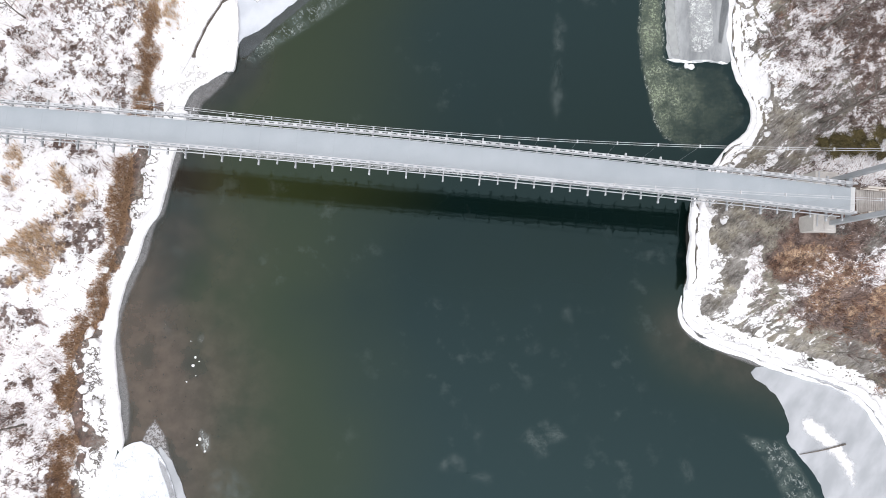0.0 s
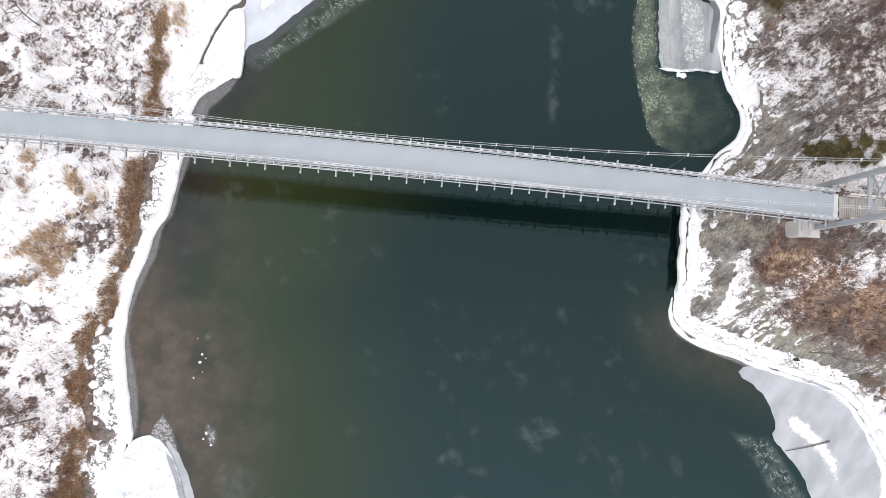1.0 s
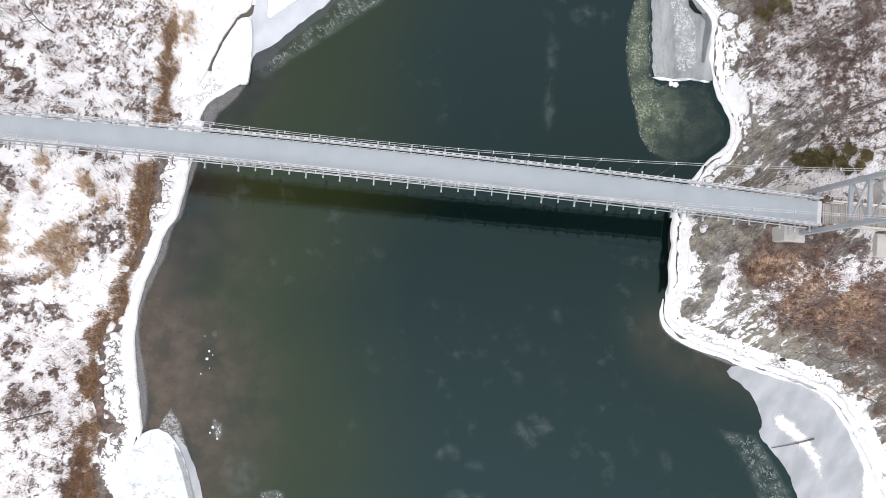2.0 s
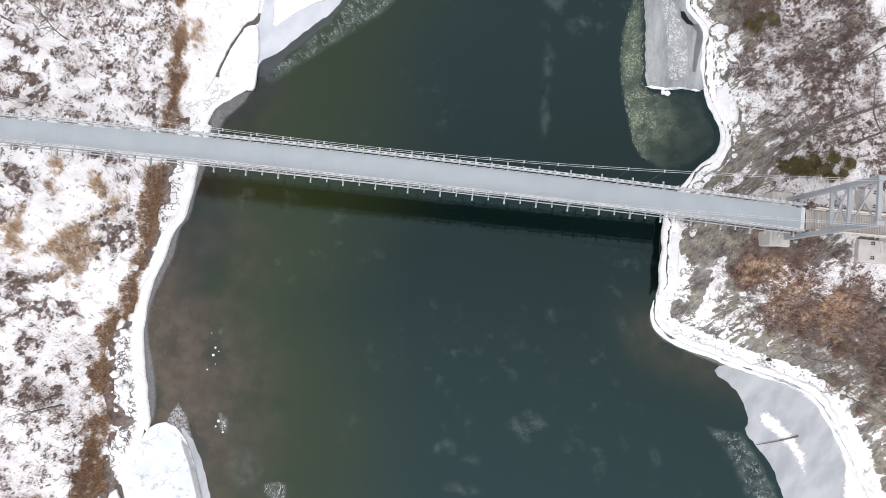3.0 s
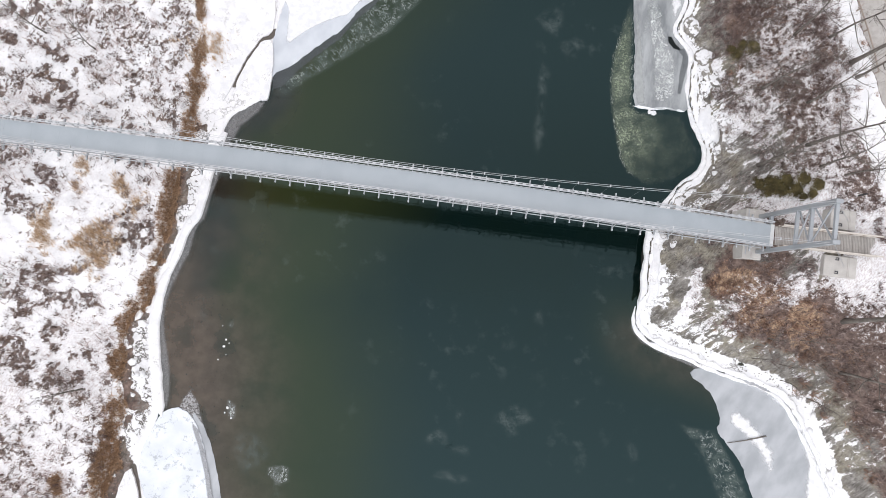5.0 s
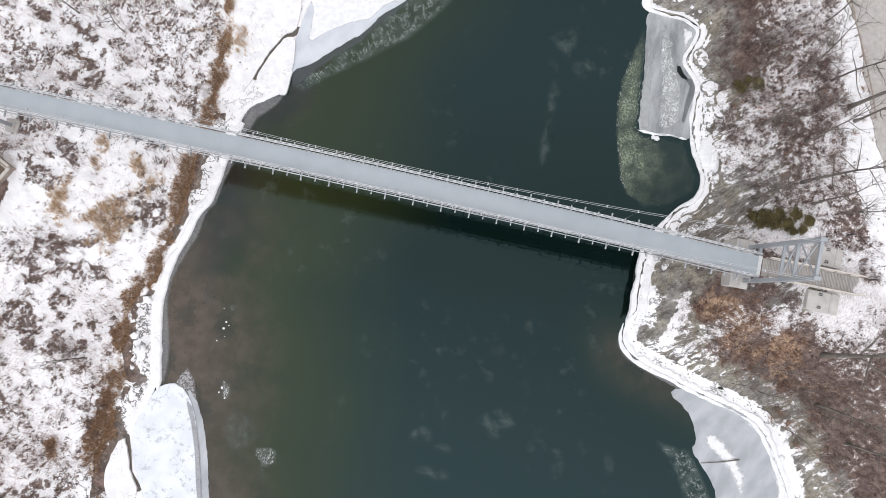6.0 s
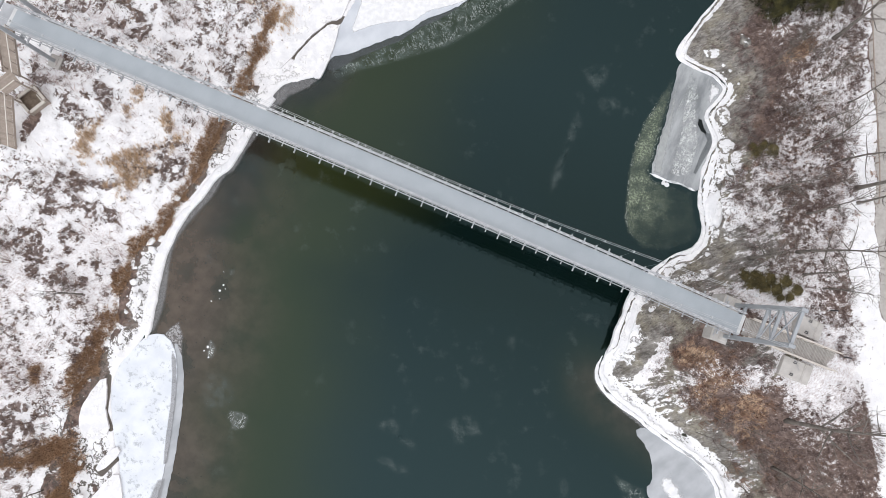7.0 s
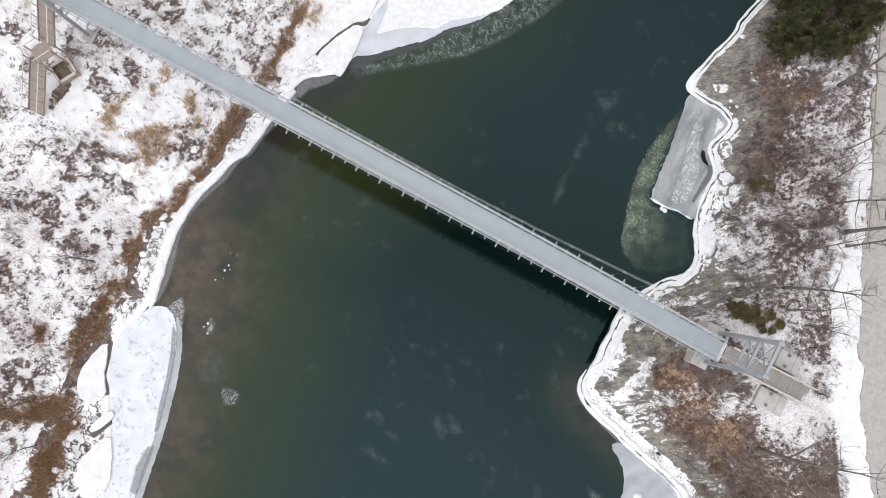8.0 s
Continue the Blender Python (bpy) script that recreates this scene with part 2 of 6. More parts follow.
def make_twig(name, dark, light, clump=0.0):
    m = Mat(name)
    r = m.k("NewGeometry").outputs["Random Per Island"]
    if clump:
        r = m.mth("ADD", m.mth("MULTIPLY", r, 1 - clump), m.mth("MULTIPLY", m.ramp(m.noise(0.9, 3, 0.6), 0.38, 0.72), clump))
    return m.bsdf(m.mix(r, dark, light), 0.85)


def make_rock():
    m = Mat("snow_dusted_rock")
    s = m.noise(1.6, 7, 0.66, m.pos((1.0, 0.35, 1.6), 0.6))
    col = m.mix(m.ramp(s, 0.3, 0.7), (0.12, 0.115, 0.105), (0.38, 0.355, 0.32))
    up = m.k("SeparateXYZ", {0: m.k("NewGeometry").outputs["Normal"]}).outputs[2]
    f = m.mth("ADD", up, m.mth("MULTIPLY", m.mth("SUBTRACT", m.noise(1.3, 5, 0.6), 0.5), 1.6))
    col = m.mix(m.ramp(f, 0.84, 0.96), col, (0.80, 0.80, 0.815))
    return m.bsdf(col, 0.85, 0.0, m.bump(m.noise(5.0, 6, 0.65), 0.5, 0.08))


def make_snow():
    """Old snow on ice: uneven white with fine grey cracks and a few dirty specks."""
    m = Mat("old_snow")
    col = m.mix(m.ramp(m.noise(1.0, 5, 0.6), 0.3, 0.7), (0.76, 0.765, 0.785), (0.91, 0.91, 0.915))
    web = m.mth("ABSOLUTE", m.mth("SUBTRACT", m.noise(0.9, 6, 0.66), 0.5))
    web = m.mth("MULTIPLY", m.ramp(web, 0.004, 0.016, 1.0, 0.0), m.ramp(m.noise(0.5, 3), 0.46, 0.62))
    specks = m.mth("MULTIPLY", m.ramp(m.noise(5.0, 4, 0.7), 0.66, 0.72), m.ramp(m.noise(0.7, 3), 0.45, 0.6))
    col = m.mix(m.mth("MULTIPLY", m.mth("MAXIMUM", web, specks), 0.6), col, (0.38, 0.37, 0.36))
    return m.bsdf(col, 0.8, 0.0, m.bump(m.mth("SUBTRACT", m.noise(3.0, 5, 0.6), m.mth("MULTIPLY", web, 0.4)), 0.5, 0.06))


GROUND, WATER = make_ground(), make_water()
ICE_SNOWY = make_ice("snowy_ice", -0.5, (0.53, 0.565, 0.615), (0.64, 0.675, 0.72), 0.8, 0.5, 0.0, 0.5)
ICE_GREY = make_ice("grey_ice", -0.5, (0.33, 0.35, 0.37), (0.47, 0.49, 0.515), 0.5, 0.6, 0.0, 0.5)
ICE_WHITE = make_ice("white_ice", -0.5, (0.66, 0.70, 0.755), (0.77, 0.805, 0.85), 0.9, 0.5, 0.0, 0.55, 0.7)
ICE_CLEAR = make_ice("clear_grey_ice", -0.6, (0.19, 0.205, 0.215), (0.43, 0.45, 0.46), 0.30, 0.08, 0.0, 0.68)
SLUSH_GREEN = make_slush("green_slush", (0.33, 0.385, 0.28), 0.52, 0.8, 0.32, 0.25, 0.35)
SLUSH_GREY = make_slush("grey_slush", (0.20, 0.25, 0.23), 0.36, 0.7, 0.40, -0.75, 0.5, 0.1, 0.6, 0.0)
SLUSH_FAINT = make_slush("faint_slush", (0.22, 0.27, 0.265), 0.22, 0.08, 0.06, 0.4, 0.3, 0.0, 0.75, 0.0)
SLUSH_WHITE = make_slush("crumbled_white_ice", (0.40, 0.43, 0.43), 0.30, 1.0, 1.3, 0.4, 0.4, 0.2, 0.8, 0.0)
FRAZIL = make_slush("packed_grey_frazil", (0.40, 0.395, 0.40), 0.75, 0.3, 0.3, 0.3, 0.6, 0.7)
FROST_FAN = make_slush("feathered_frost", (0.60, 0.62, 0.625), 0.62, 1.6, 1.2, 0.25, 0.9, 0.35, 0.5, 0.0)
DRIFT = make_film("drifted_snow", (0.87, 0.88, 0.895), 1.0, 0.26, 1.8)
FROST_FILM = make_film("pale_frost_film", (0.56, 0.585, 0.58), 0.6, 0.2, 1.4)
THIN_ICE = make_film("thin_grey_ice", (0.33, 0.33, 0.335), 0.52, 0.12, 0.6)
OPEN_WATER = make_film("dark_open_lead", (0.022, 0.026, 0.026), 0.95, 0.06, 1.2)
DARK_ICE = make_film("thin_dark_ice", (0.15, 0.165, 0.175), 0.5, 0.12, 0.6)
ROCK = make_rock()
STEEL = plain("galvanised_steel", (0.36, 0.375, 0.395), (0.50, 0.515, 0.535), 0.6, 0.5, 0.35)
RAIL = plain("bright_galvanised_rail", (0.44, 0.455, 0.475), (0.62, 0.635, 0.655), 1.0, 0.45, 0.1)
TOWER = plain("grey_painted_steel", (0.33, 0.355, 0.38), (0.43, 0.455, 0.48), 0.5, 0.5, 0.2)
DECK = plain("grey_deck_panel", (0.365, 0.405, 0.435), (0.445, 0.485, 0.515), 0.35, 0.75, 0.0, 14.0, 0.1, object_vary=0.12)
DECK_JOINT = plain("pale_deck_joint", (0.55, 0.56, 0.56), (0.66, 0.67, 0.67), 2.0, 0.7)
CONCRETE = plain("pale_concrete", (0.43, 0.41, 0.39), (0.58, 0.56, 0.53), 0.8, 0.85, 0.0, 12.0, 0.3)
TIMBER = plain("weathered_timber", (0.27, 0.225, 0.19), (0.43, 0.365, 0.315), 3.0, 0.8, 0.0, 25.0, 0.3, object_vary=0.4)
PLANK = plain("grey_weathered_planks", (0.31, 0.29, 0.27), (0.47, 0.445, 0.42), 3.0, 0.8, 0.0, 25.0, 0.3, object_vary=0.4)
TIMBER_PALE = plain("pale_weathered_timber", (0.52, 0.48, 0.43), (0.68, 0.64, 0.59), 2.0, 0.8, 0.0, 25.0, 0.3, object_vary=0.3)
DARK_STEEL = plain("dark_steel", (0.05, 0.05, 0.055), (0.10, 0.10, 0.11), 4.0, 0.5, 0.4)
SOIL = plain("bare_brown_soil", (0.13, 0.095, 0.07), (0.24, 0.19, 0.145), 2.0, 0.95, 0.0, 9.0, 0.5)
BARK = plain("grey_bark", (0.10, 0.09, 0.08), (0.25, 0.225, 0.20), 1.5, 0.9, 0.0, 10.0, 0.5)
BRANCH = make_twig("grey_brown_branches", (0.14, 0.12, 0.105), (0.33, 0.285, 0.25))
TWIG_PURPLE = make_twig("purple_brown_brush", (0.07, 0.048, 0.045), (0.31, 0.225, 0.205))
TWIG_BROWN = make_twig("brown_brush", (0.11, 0.07, 0.055), (0.40, 0.28, 0.215))
TWIG_RUST = make_twig("rust_red_brush", (0.15, 0.082, 0.056), (0.58, 0.38, 0.28), 0.45)
TWIG_PINK = make_twig("pinkish_brown_brush", (0.16, 0.12, 0.11), (0.50, 0.40, 0.37))
HAZE = make_twig("pale_pink_dead_stems", (0.30, 0.215, 0.205), (0.60, 0.49, 0.46))
STRAW = make_twig("dead_grass_blades", (0.42, 0.29, 0.18), (0.78, 0.59, 0.41))
SEDGE = make_twig("brown_sedge_blades", (0.27, 0.165, 0.10), (0.60, 0.41, 0.265))
NEEDLES_DRY = make_twig("brownish_juniper_needles", (0.055, 0.045, 0.018), (0.23, 0.185, 0.075), 0.6)
NEEDLES = make_twig("dark_olive_needles", (0.012, 0.015, 0.006), (0.135, 0.12, 0.04), 0.8)
FROST = make_ice("frosted_ice", 0.5, (0.40, 0.43, 0.445), (0.62, 0.65, 0.66))
CHIP = make_twig("dark_shore_stone", (0.05, 0.045, 0.04), (0.24, 0.22, 0.19))
SNOW = make_snow()

# ---- mesh helpers ----
class Geo:
    """Corners and faces, gathered piece by piece into one mesh."""

    def __init__(self):
        self.v, self.f = [], []

    def box(self, c, size, m=None, cut=0.0):
        """A box round c; cut: the width of its chamfers."""
        h, b = [s / 2 for s in size], len(self.v)
        if cut <= 0:
            for sz in (-1, 1):
                for sx, sy in ((-1, -1), (1, -1), (1, 1), (-1, 1)):
                    self._add((sx * h[0], sy * h[1], sz * h[2]), c, m)
            for q in ((3, 2, 1, 0), (4, 5, 6, 7), (0, 1, 5, 4), (1, 2, 6, 5), (2, 3, 7, 6), (3, 0, 4, 7)):
                self.f.append([b + i for i in q])
            return self
        at = {}
        for sx in (-1, 1):
            for sy in (-1, 1):
                for sz in (-1, 1):
                    s = (sx, sy, sz)
                    for a in range(3):
                        at[s, a] = len(self.v)
                        self._add([s[i] * (h[i] - (0 if i == a else cut)) for i in range(3)], c, m)
        for a in range(3):
            i, j = (a + 1) % 3, (a + 2) % 3
            for d in (-1, 1):
                ring = []
                for p, q in ((-1, -1), (1, -1), (1, 1), (-1, 1)):
                    s = [0, 0, 0]
                    s[a], s[i], s[j] = d, p, q
                    ring.append(at[tuple(s), a])
                self.f.append(ring if d > 0 else ring[::-1])
            for p in (-1, 1):
                for q in (-1, 1):
                    lo, hi = [0, 0, 0], [0, 0, 0]
                    lo[a], hi[a] = -1, 1
                    lo[i] = hi[i] = p
                    lo[j] = hi[j] = q
                    lo, hi = tuple(lo), tuple(hi)
                    ring = [at[lo, i], at[hi, i], at[hi, j], at[lo, j]]
                    self.f.append(ring if p * q < 0 else ring[::-1])
        for s in {k[0] for k in at}:
            ring = [at[s, 0], at[s, 1], at[s, 2]]
            self.f.append(ring if s[0] * s[1] * s[2] > 0 else ring[::-1])
        return self

    def _add(self, p, c, m):
        p = Vector(p)
        self.v.append(tuple((m @ p if m else p) + Vector(c)))

    def beam(self, p, q, w, h, cut=0.0):
        """A bar from p to q, w wide across and h high."""
        p, q = Vector(p), Vector(q)
        d = q - p
        x = d.normalized()
        side = Vector((0, 0, 1)).cross(x)
        side = side.normalized() if side.length > 1e-3 else Vector((0, 1, 0))
        m = Matrix((x, side, x.cross(side))).transposed()
        return self.box((p + q) / 2, (d.length, w, h), m, cut)

    def tube(self, pts, radii, n=6):
        b, pts = len(self.v), [Vector(p) for p in pts]
        for i, p in enumerate(pts):
            d = (pts[min(i + 1, len(pts) - 1)] - pts[max(i - 1, 0)]).normalized()
            u = d.cross(Vector((0.31, 0.17, 0.94)) if abs(d.z) < 0.9 else Vector((1, 0, 0))).normalized()
            w = d.cross(u)
            r = radii[i] if isinstance(radii, (list, tuple)) else radii
            for k in range(n):
                a = 2 * math.pi * k / n
                self.v.append(tuple(p + (u * math.cos(a) + w * math.sin(a)) * r))
        for i in range(len(pts) - 1):
            for k in range(n):
                a, c = b + i * n + k, b + i * n + (k + 1) % n
                self.f.append([a, c, c + n, a + n])
        self.f.append([b + k for k in range(n)][::-1])
        self.f.append([b + (len(pts) - 1) * n + k for k in range(n)])
        return self

    def mesh(self, name, mat, smooth=False):
        me = bpy.data.meshes.new(name)
        me.from_pydata(self.v, [], self.f)
        me.materials.append(mat)
        if smooth:
            me.shade_smooth()
        me.update()
        return me


def array_mesh(name, verts, faces, mat, attrs=None, smooth=False):
    """A mesh from numpy arrays: verts (n, 3), faces (m, 3 or 4); attrs: point values by name."""
    me = bpy.data.meshes.new(name)
    k = faces.shape[1]
    me.vertices.add(len(verts))
    me.vertices.foreach_set("co", np.ascontiguousarray(verts, dtype=np.float32).ravel())
    me.loops.add(faces.size)
    me.loops.foreach_set("vertex_index", np.ascontiguousarray(faces, dtype=np.int32).ravel())
    me.polygons.add(len(faces))
    me.polygons.foreach_set("loop_start", np.arange(0, faces.size, k, dtype=np.int32))
    me.polygons.foreach_set("loop_total", np.full(len(faces), k, dtype=np.int32))
    for key, values in (attrs or {}).items():
        a = me.attributes.new(key, "FLOAT", "POINT")
        a.data.foreach_set("value", np.ascontiguousarray(values, dtype=np.float32).ravel())
    me.materials.append(mat)
    me.update(calc_edges=True)
    if smooth:
        me.shade_smooth()
    return me


def part(name, geo, mat, parent, label="", smooth=False, at=None):
    """A mesh object of its own under a thing or a part."""
    me = geo if isinstance(geo, bpy.types.Mesh) else geo.mesh(name, mat, smooth)
    ob = new(name, me)
    ob.parent = parent
    if at is not None:
        ob.matrix_local = at
    return tagged(ob, label) if label else ob


def thing(name, m, label, category, group="", kind=""):
    ob = new(name)
    ob.matrix_world = m
    ob.empty_display_size = 0.2
    return tagged(ob, label, category, group, kind)


rng = np.random.default_rng(7)


def lattice(n):
    return rng.random((n, n))


TABLES = [lattice(64) for _ in range(4)]


def value_noise(x, y, size, table=0):
    """Smooth noise between 0 and 1 with features of that size, for arrays of places."""
    t = TABLES[table]
    u, v = np.asarray(x) / size, np.asarray(y) / size
    i, j = np.floor(u).astype(int), np.floor(v).astype(int)
    a, b = u - i, v - j
    a, b = a * a * (3 - 2 * a), b * b * (3 - 2 * b)
    g = lambda p, q: t[p % 64, q % 64]
    return (g(i, j) * (1 - a) + g(i + 1, j) * a) * (1 - b) + (g(i, j + 1) * (1 - a) + g(i + 1, j + 1) * a) * b


def fbm(x, y, size, octaves=4, table=0):
    total, amount, top = 0.0, 1.0, 0.0
    for k in range(octaves):
        total = total + amount * value_noise(np.asarray(x) + 13.7 * k, np.asarray(y) - 7.3 * k, size / 2 ** k, (table + k) % 4)
        top, amount = top + amount, amount * 0.5
    return total / top


def step(v, lo, hi):
    v = np.clip((np.asarray(v, dtype=float) - lo) / (hi - lo), 0, 1)
    return v * v * (3 - 2 * v)


# ---- the lie of the land ----
# both shores as plan lines, from south to north
LEFT_SHORE = np.array([(-8, -300), (-16, -90), (-22, -52), (-25.4, -39.5), (-27.8, -31.9), (-30.6, -27.6), (-33.0, -21.2), (-30.6, -15.7),
                       (-30.8, -12.3), (-31.5, -9.0), (-31.9, -5.1), (-31.7, -2.3), (-31.0, 1.1), (-29.8, 4.0), (-29.0, 6.8), (-27.7, 8.0),
                       (-27.1, 11.5), (-26.6, 14.7), (-25.5, 18.5), (-24.6, 20.6), (-22.6, 21.8), (-20.5, 23.2), (-20.4, 27.0),
                       (-20.2, 30.6), (-17.5, 40.0), (-13.0, 52.0), (-4.0, 70.0), (20, 110), (70, 300)])
RIGHT_SHORE = np.array([(110, -300), (75, -90), (56, -40), (50, -25), (45.2, -13.8), (43.6, -11.5), (40.8, -9.6), (36.3, -8.4), (31.1, -6.5),
                        (27.2, -4.9), (25.4, -3.6), (24.8, -1.9), (25.8, 1.6), (25.9, 4.3), (26.0, 6.9), (26.6, 9.3), (29.2, 13.4), (30.5, 15.2),
                        (33.0, 16.7), (33.4, 19.4), (31.9, 22.1), (31.3, 24.3), (31.0, 27.5), (31.6, 31.0), (30.6, 32.5), (29.2, 34.2),
                        (30.5, 36.9), (31.1, 38.6), (29.5, 39.7), (25.8, 39.9), (23.7, 40.7), (23.5, 41.6), (24.3, 45.0), (26.6, 50.2),
                        (27.0, 53.8), (36.0, 75.0), (60, 120), (140, 300)])


def round_off(line):
    """The line with its corners cut, each into two."""
    a, b = line[:-1], line[1:]
    mid = np.stack([0.75 * a + 0.25 * b, 0.25 * a + 0.75 * b], 1).reshape(-1, 2)
    return np.concatenate([line[:1], mid, line[-1:]])


LEFT_SHORE, RIGHT_SHORE = round_off(LEFT_SHORE), round_off(RIGHT_SHORE)


def shore_distance(x, y, line):
    """The distance to a shore line."""
    best = np.full(np.shape(x), 1e9)
    for (ax, ay), (bx, by) in zip(line[:-1], line[1:]):
        dx, dy = bx - ax, by - ay
        k = np.clip(((x - ax) * dx + (y - ay) * dy) / (dx * dx + dy * dy), 0, 1)
        best = np.minimum(best, (x - ax - k * dx) ** 2 + (y - ay - k * dy) ** 2)
    return np.sqrt(best)


def land(x, y):
    """Height and the cover of the ground at arrays of places."""
    x, y = np.asarray(x, dtype=float), np.asarray(y, dtype=float)
    wob = (fbm(x, y, 2.0, 3, 1) - 0.5) * 0.9
    side_l = np.interp(y, LEFT_SHORE[:, 1], LEFT_SHORE[:, 0])
    yr = np.maximum.accumulate(RIGHT_SHORE[:, 1] + np.arange(len(RIGHT_SHORE)) * 1e-6)
    side_r = np.interp(y, yr, RIGHT_SHORE[:, 0])
    dl = shore_distance(x, y, LEFT_SHORE) * np.where(x < side_l, 1, -1) + wob * 0.5
    dr = shore_distance(x, y, RIGHT_SHORE) * np.where(x > side_r, 1, -1) + wob * 0.5
    lump, fine = fbm(x, y, 6, 4, 2), fbm(x, y, 1.4, 4, 3)
    # left bank: a snowy ice shelf, a step with sedge, then rough flat land that climbs slowly
    shelf = 0.6 + 0.9 * step(y, -20, -8) + 4.2 * step(y, 17, 23)
    shelf = np.where(y < -19, 0.9 + 3.0 * step(-y, 19, 24), shelf)
    wl = 0.12
    hl = -0.4 + 0.55 * step(dl, wl, wl + 0.3) + 0.55 * step(dl, shelf, shelf + 1.6) + 0.125 * np.clip(dl - shelf - 1.5, 0, 19) + 0.02 * np.clip(dl - 22, 0, 400)
    hl = hl + step(dl, shelf, shelf + 3) * ((lump - 0.5) * 0.9 + (fine - 0.5) * 0.35)
    hl = hl + step(dl, shelf - 0.5, shelf + 0.4) * step(-dl, -shelf - 2.6, -shelf - 1.6) * (fine - 0.4) * 0.7
    # right bank: an ice rim, a rock slope, then a wooded shelf with the road
    tall = 4.6 + 2.4 * step(dr, 6, 13)
    cliff = step(y, -0.5, 1.0) * step(-y, -9.5, -8.0)
    wr = np.full_like(x, 0.12)
    wr = wr * (1 - cliff) + 0.05 * cliff
    hr = -0.4 + 0.55 * step(dr, wr, wr + 0.35) + 1.5 * cliff * step(dr, 0.05, 0.4) + (tall - 1.2 * cliff) * step(dr, 1.3, 11.5) * (0.75 + 0.5 * lump) + 0.02 * np.clip(dr - 14, 0, 400)
    ledge = np.abs(fbm(x * 0.8 + y * 0.35, y * 0.8 - x * 0.35, 3.2, 4, 0) - 0.5)
    hr = hr + step(dr, 1.3, 2.6) * ((fine - 0.45) * 0.9 + (0.16 - ledge) * 2.6) * step(-dr, -15, -8)
    road = x - np.interp(y, [-60, -0.8, 10.2, 15.2, 23, 30.1, 43.8, 56.6, 120], [92, 60.9, 55.7, 53.5, 50.6, 49.1, 44.7, 40.9, 20])
    strip = step(road, -6.5, -2.5)
    hr = hr * (1 - strip) + (7.5 + 0.02 * np.clip(road, 0, 300) + (fine - 0.5) * 0.12 * step(-road, -1.0, 0.3)) * strip
    wet = np.minimum(-dl, -dr)
    bed = -np.minimum(2.6, 0.06 + 0.11 * np.clip(-dl, 0, 40)) * step(-dl, 0, 1.2)
    bed = np.minimum(bed, 0) - 0.5 * step(-dr, 0, 2) * step(dr, -14, -2)
    z = np.where(dl > 0, hl, np.where(dr > 0, hr, bed))
    return z, dl, dr, shelf, road, wet


# the line of sedge along the top of the left shore
SEDGE_LINE = np.array([(-28.6, 48.0), (-29.4, 34.5), (-28.8, 30.4), (-29.1, 26.2), (-29.6, 22.7), (-30.1, 17.9), (-30.9, 12.6), (-31.8, 6.4), (-33.2, 0.6), (-33.7, -2.4), (-35.6, -4.6),
                       (-35.9, -10.6), (-34.9, -15.0), (-35.9, -20.5), (-37.2, -24.0), (-36.6, -31.0)])


def height(x, y):
    return land(np.array([x], dtype=float), np.array([y], dtype=float))[0][0]


def streak(x, y, points, width):
    """A ragged band of about that half width along a plan line."""
    x, y = np.asarray(x, dtype=float), np.asarray(y, dtype=float)
    d = shore_distance(x, y, np.array(points, dtype=float)) + (fbm(x, y, 2.2, 4, 1) - 0.5) * 2.4 * width
    return 1 - step(d, 0.1 * width, 1.4 * width)


# patches of growth on the banks: plan line and half width
TAN_GRASS = [([(-44.9, 7.4), (-44.9, 4.3)], 1.3), ([(-42.2, 3.6), (-38.0, 6.9), (-33.8, 10.2)], 0.75), ([(-38.6, 4.2), (-39.0, 0.6)], 1.5),
             ([(-37.0, 12.5), (-36.4, 10.4)], 0.7), ([(-41.0, 13.2), (-42.0, 10.6)], 0.7)]
DARK_BRUSH = [([(-54.5, -10.8), (-48.5, -8.3)], 1.9), ([(-47.5, -9.8), (-45.3, -11.7), (-40.4, -11.7), (-40.7, -14.5)], 1.1), ([(-50.4, -0.8), (-48.2, 0.6)], 1.2),
              ([(-47.3, 1.3), (-46.5, 2.2)], 0.6), ([(-37.6, -16.0), (-38.0, -22.5)], 1.2), ([(-51.0, 13.0), (-46.0, 15.0)], 1.6)]
SEDGE_MAT = [([(-35.8, -14.0), (-36.3, -18.5), (-37.3, -23.5)], 0.95), ([(-42.6, -34.9), (-39.0, -33.1), (-34.9, -30.2)], 1.5), ([(-34.9, -30.2), (-34.2, -33.8), (-33.7, -37.4), (-33.1, -42.0)], 1.4), ([(-41.9, -23.0), (-41.5, -24.2)], 0.7)]
RUST_BRUSH = [([(34.4, 2.9), (37.1, 2.1), (40.7, 0.7), (44.2, -2.3)], 1.8), ([(36.5, 0.0), (40.5, -1.8)], 1.5), ([(35.5, 43.0), (37.5, 44.5)], 1.2)]


def patches(x, y, which):
    total = np.zeros(np.shape(x))
    for points, width in which:
        total = np.maximum(total, streak(x, y, points, width))
    return total


def snow_strip(y):
    """The width of the clear snow beside the road."""
    return np.interp(y, [-30, 0, 20, 30, 36, 43, 56], [4.2, 4.8, 4.4, 3.4, 2.5, 1.4, 1.0])


def blob(x, y, cx, cy, r):
    """A patch of about that radius with a ragged outline."""
    x, y = np.asarray(x, dtype=float), np.asarray(y, dtype=float)
    x, y = x + (fbm(x, y, 3.0, 3, 0) - 0.5) * 1.9 * r, y + (fbm(x, y, 3.0, 3, 2) - 0.5) * 1.9 * r
    return np.exp(-((x - cx) ** 2 + (y - cy) ** 2) / (r * r))

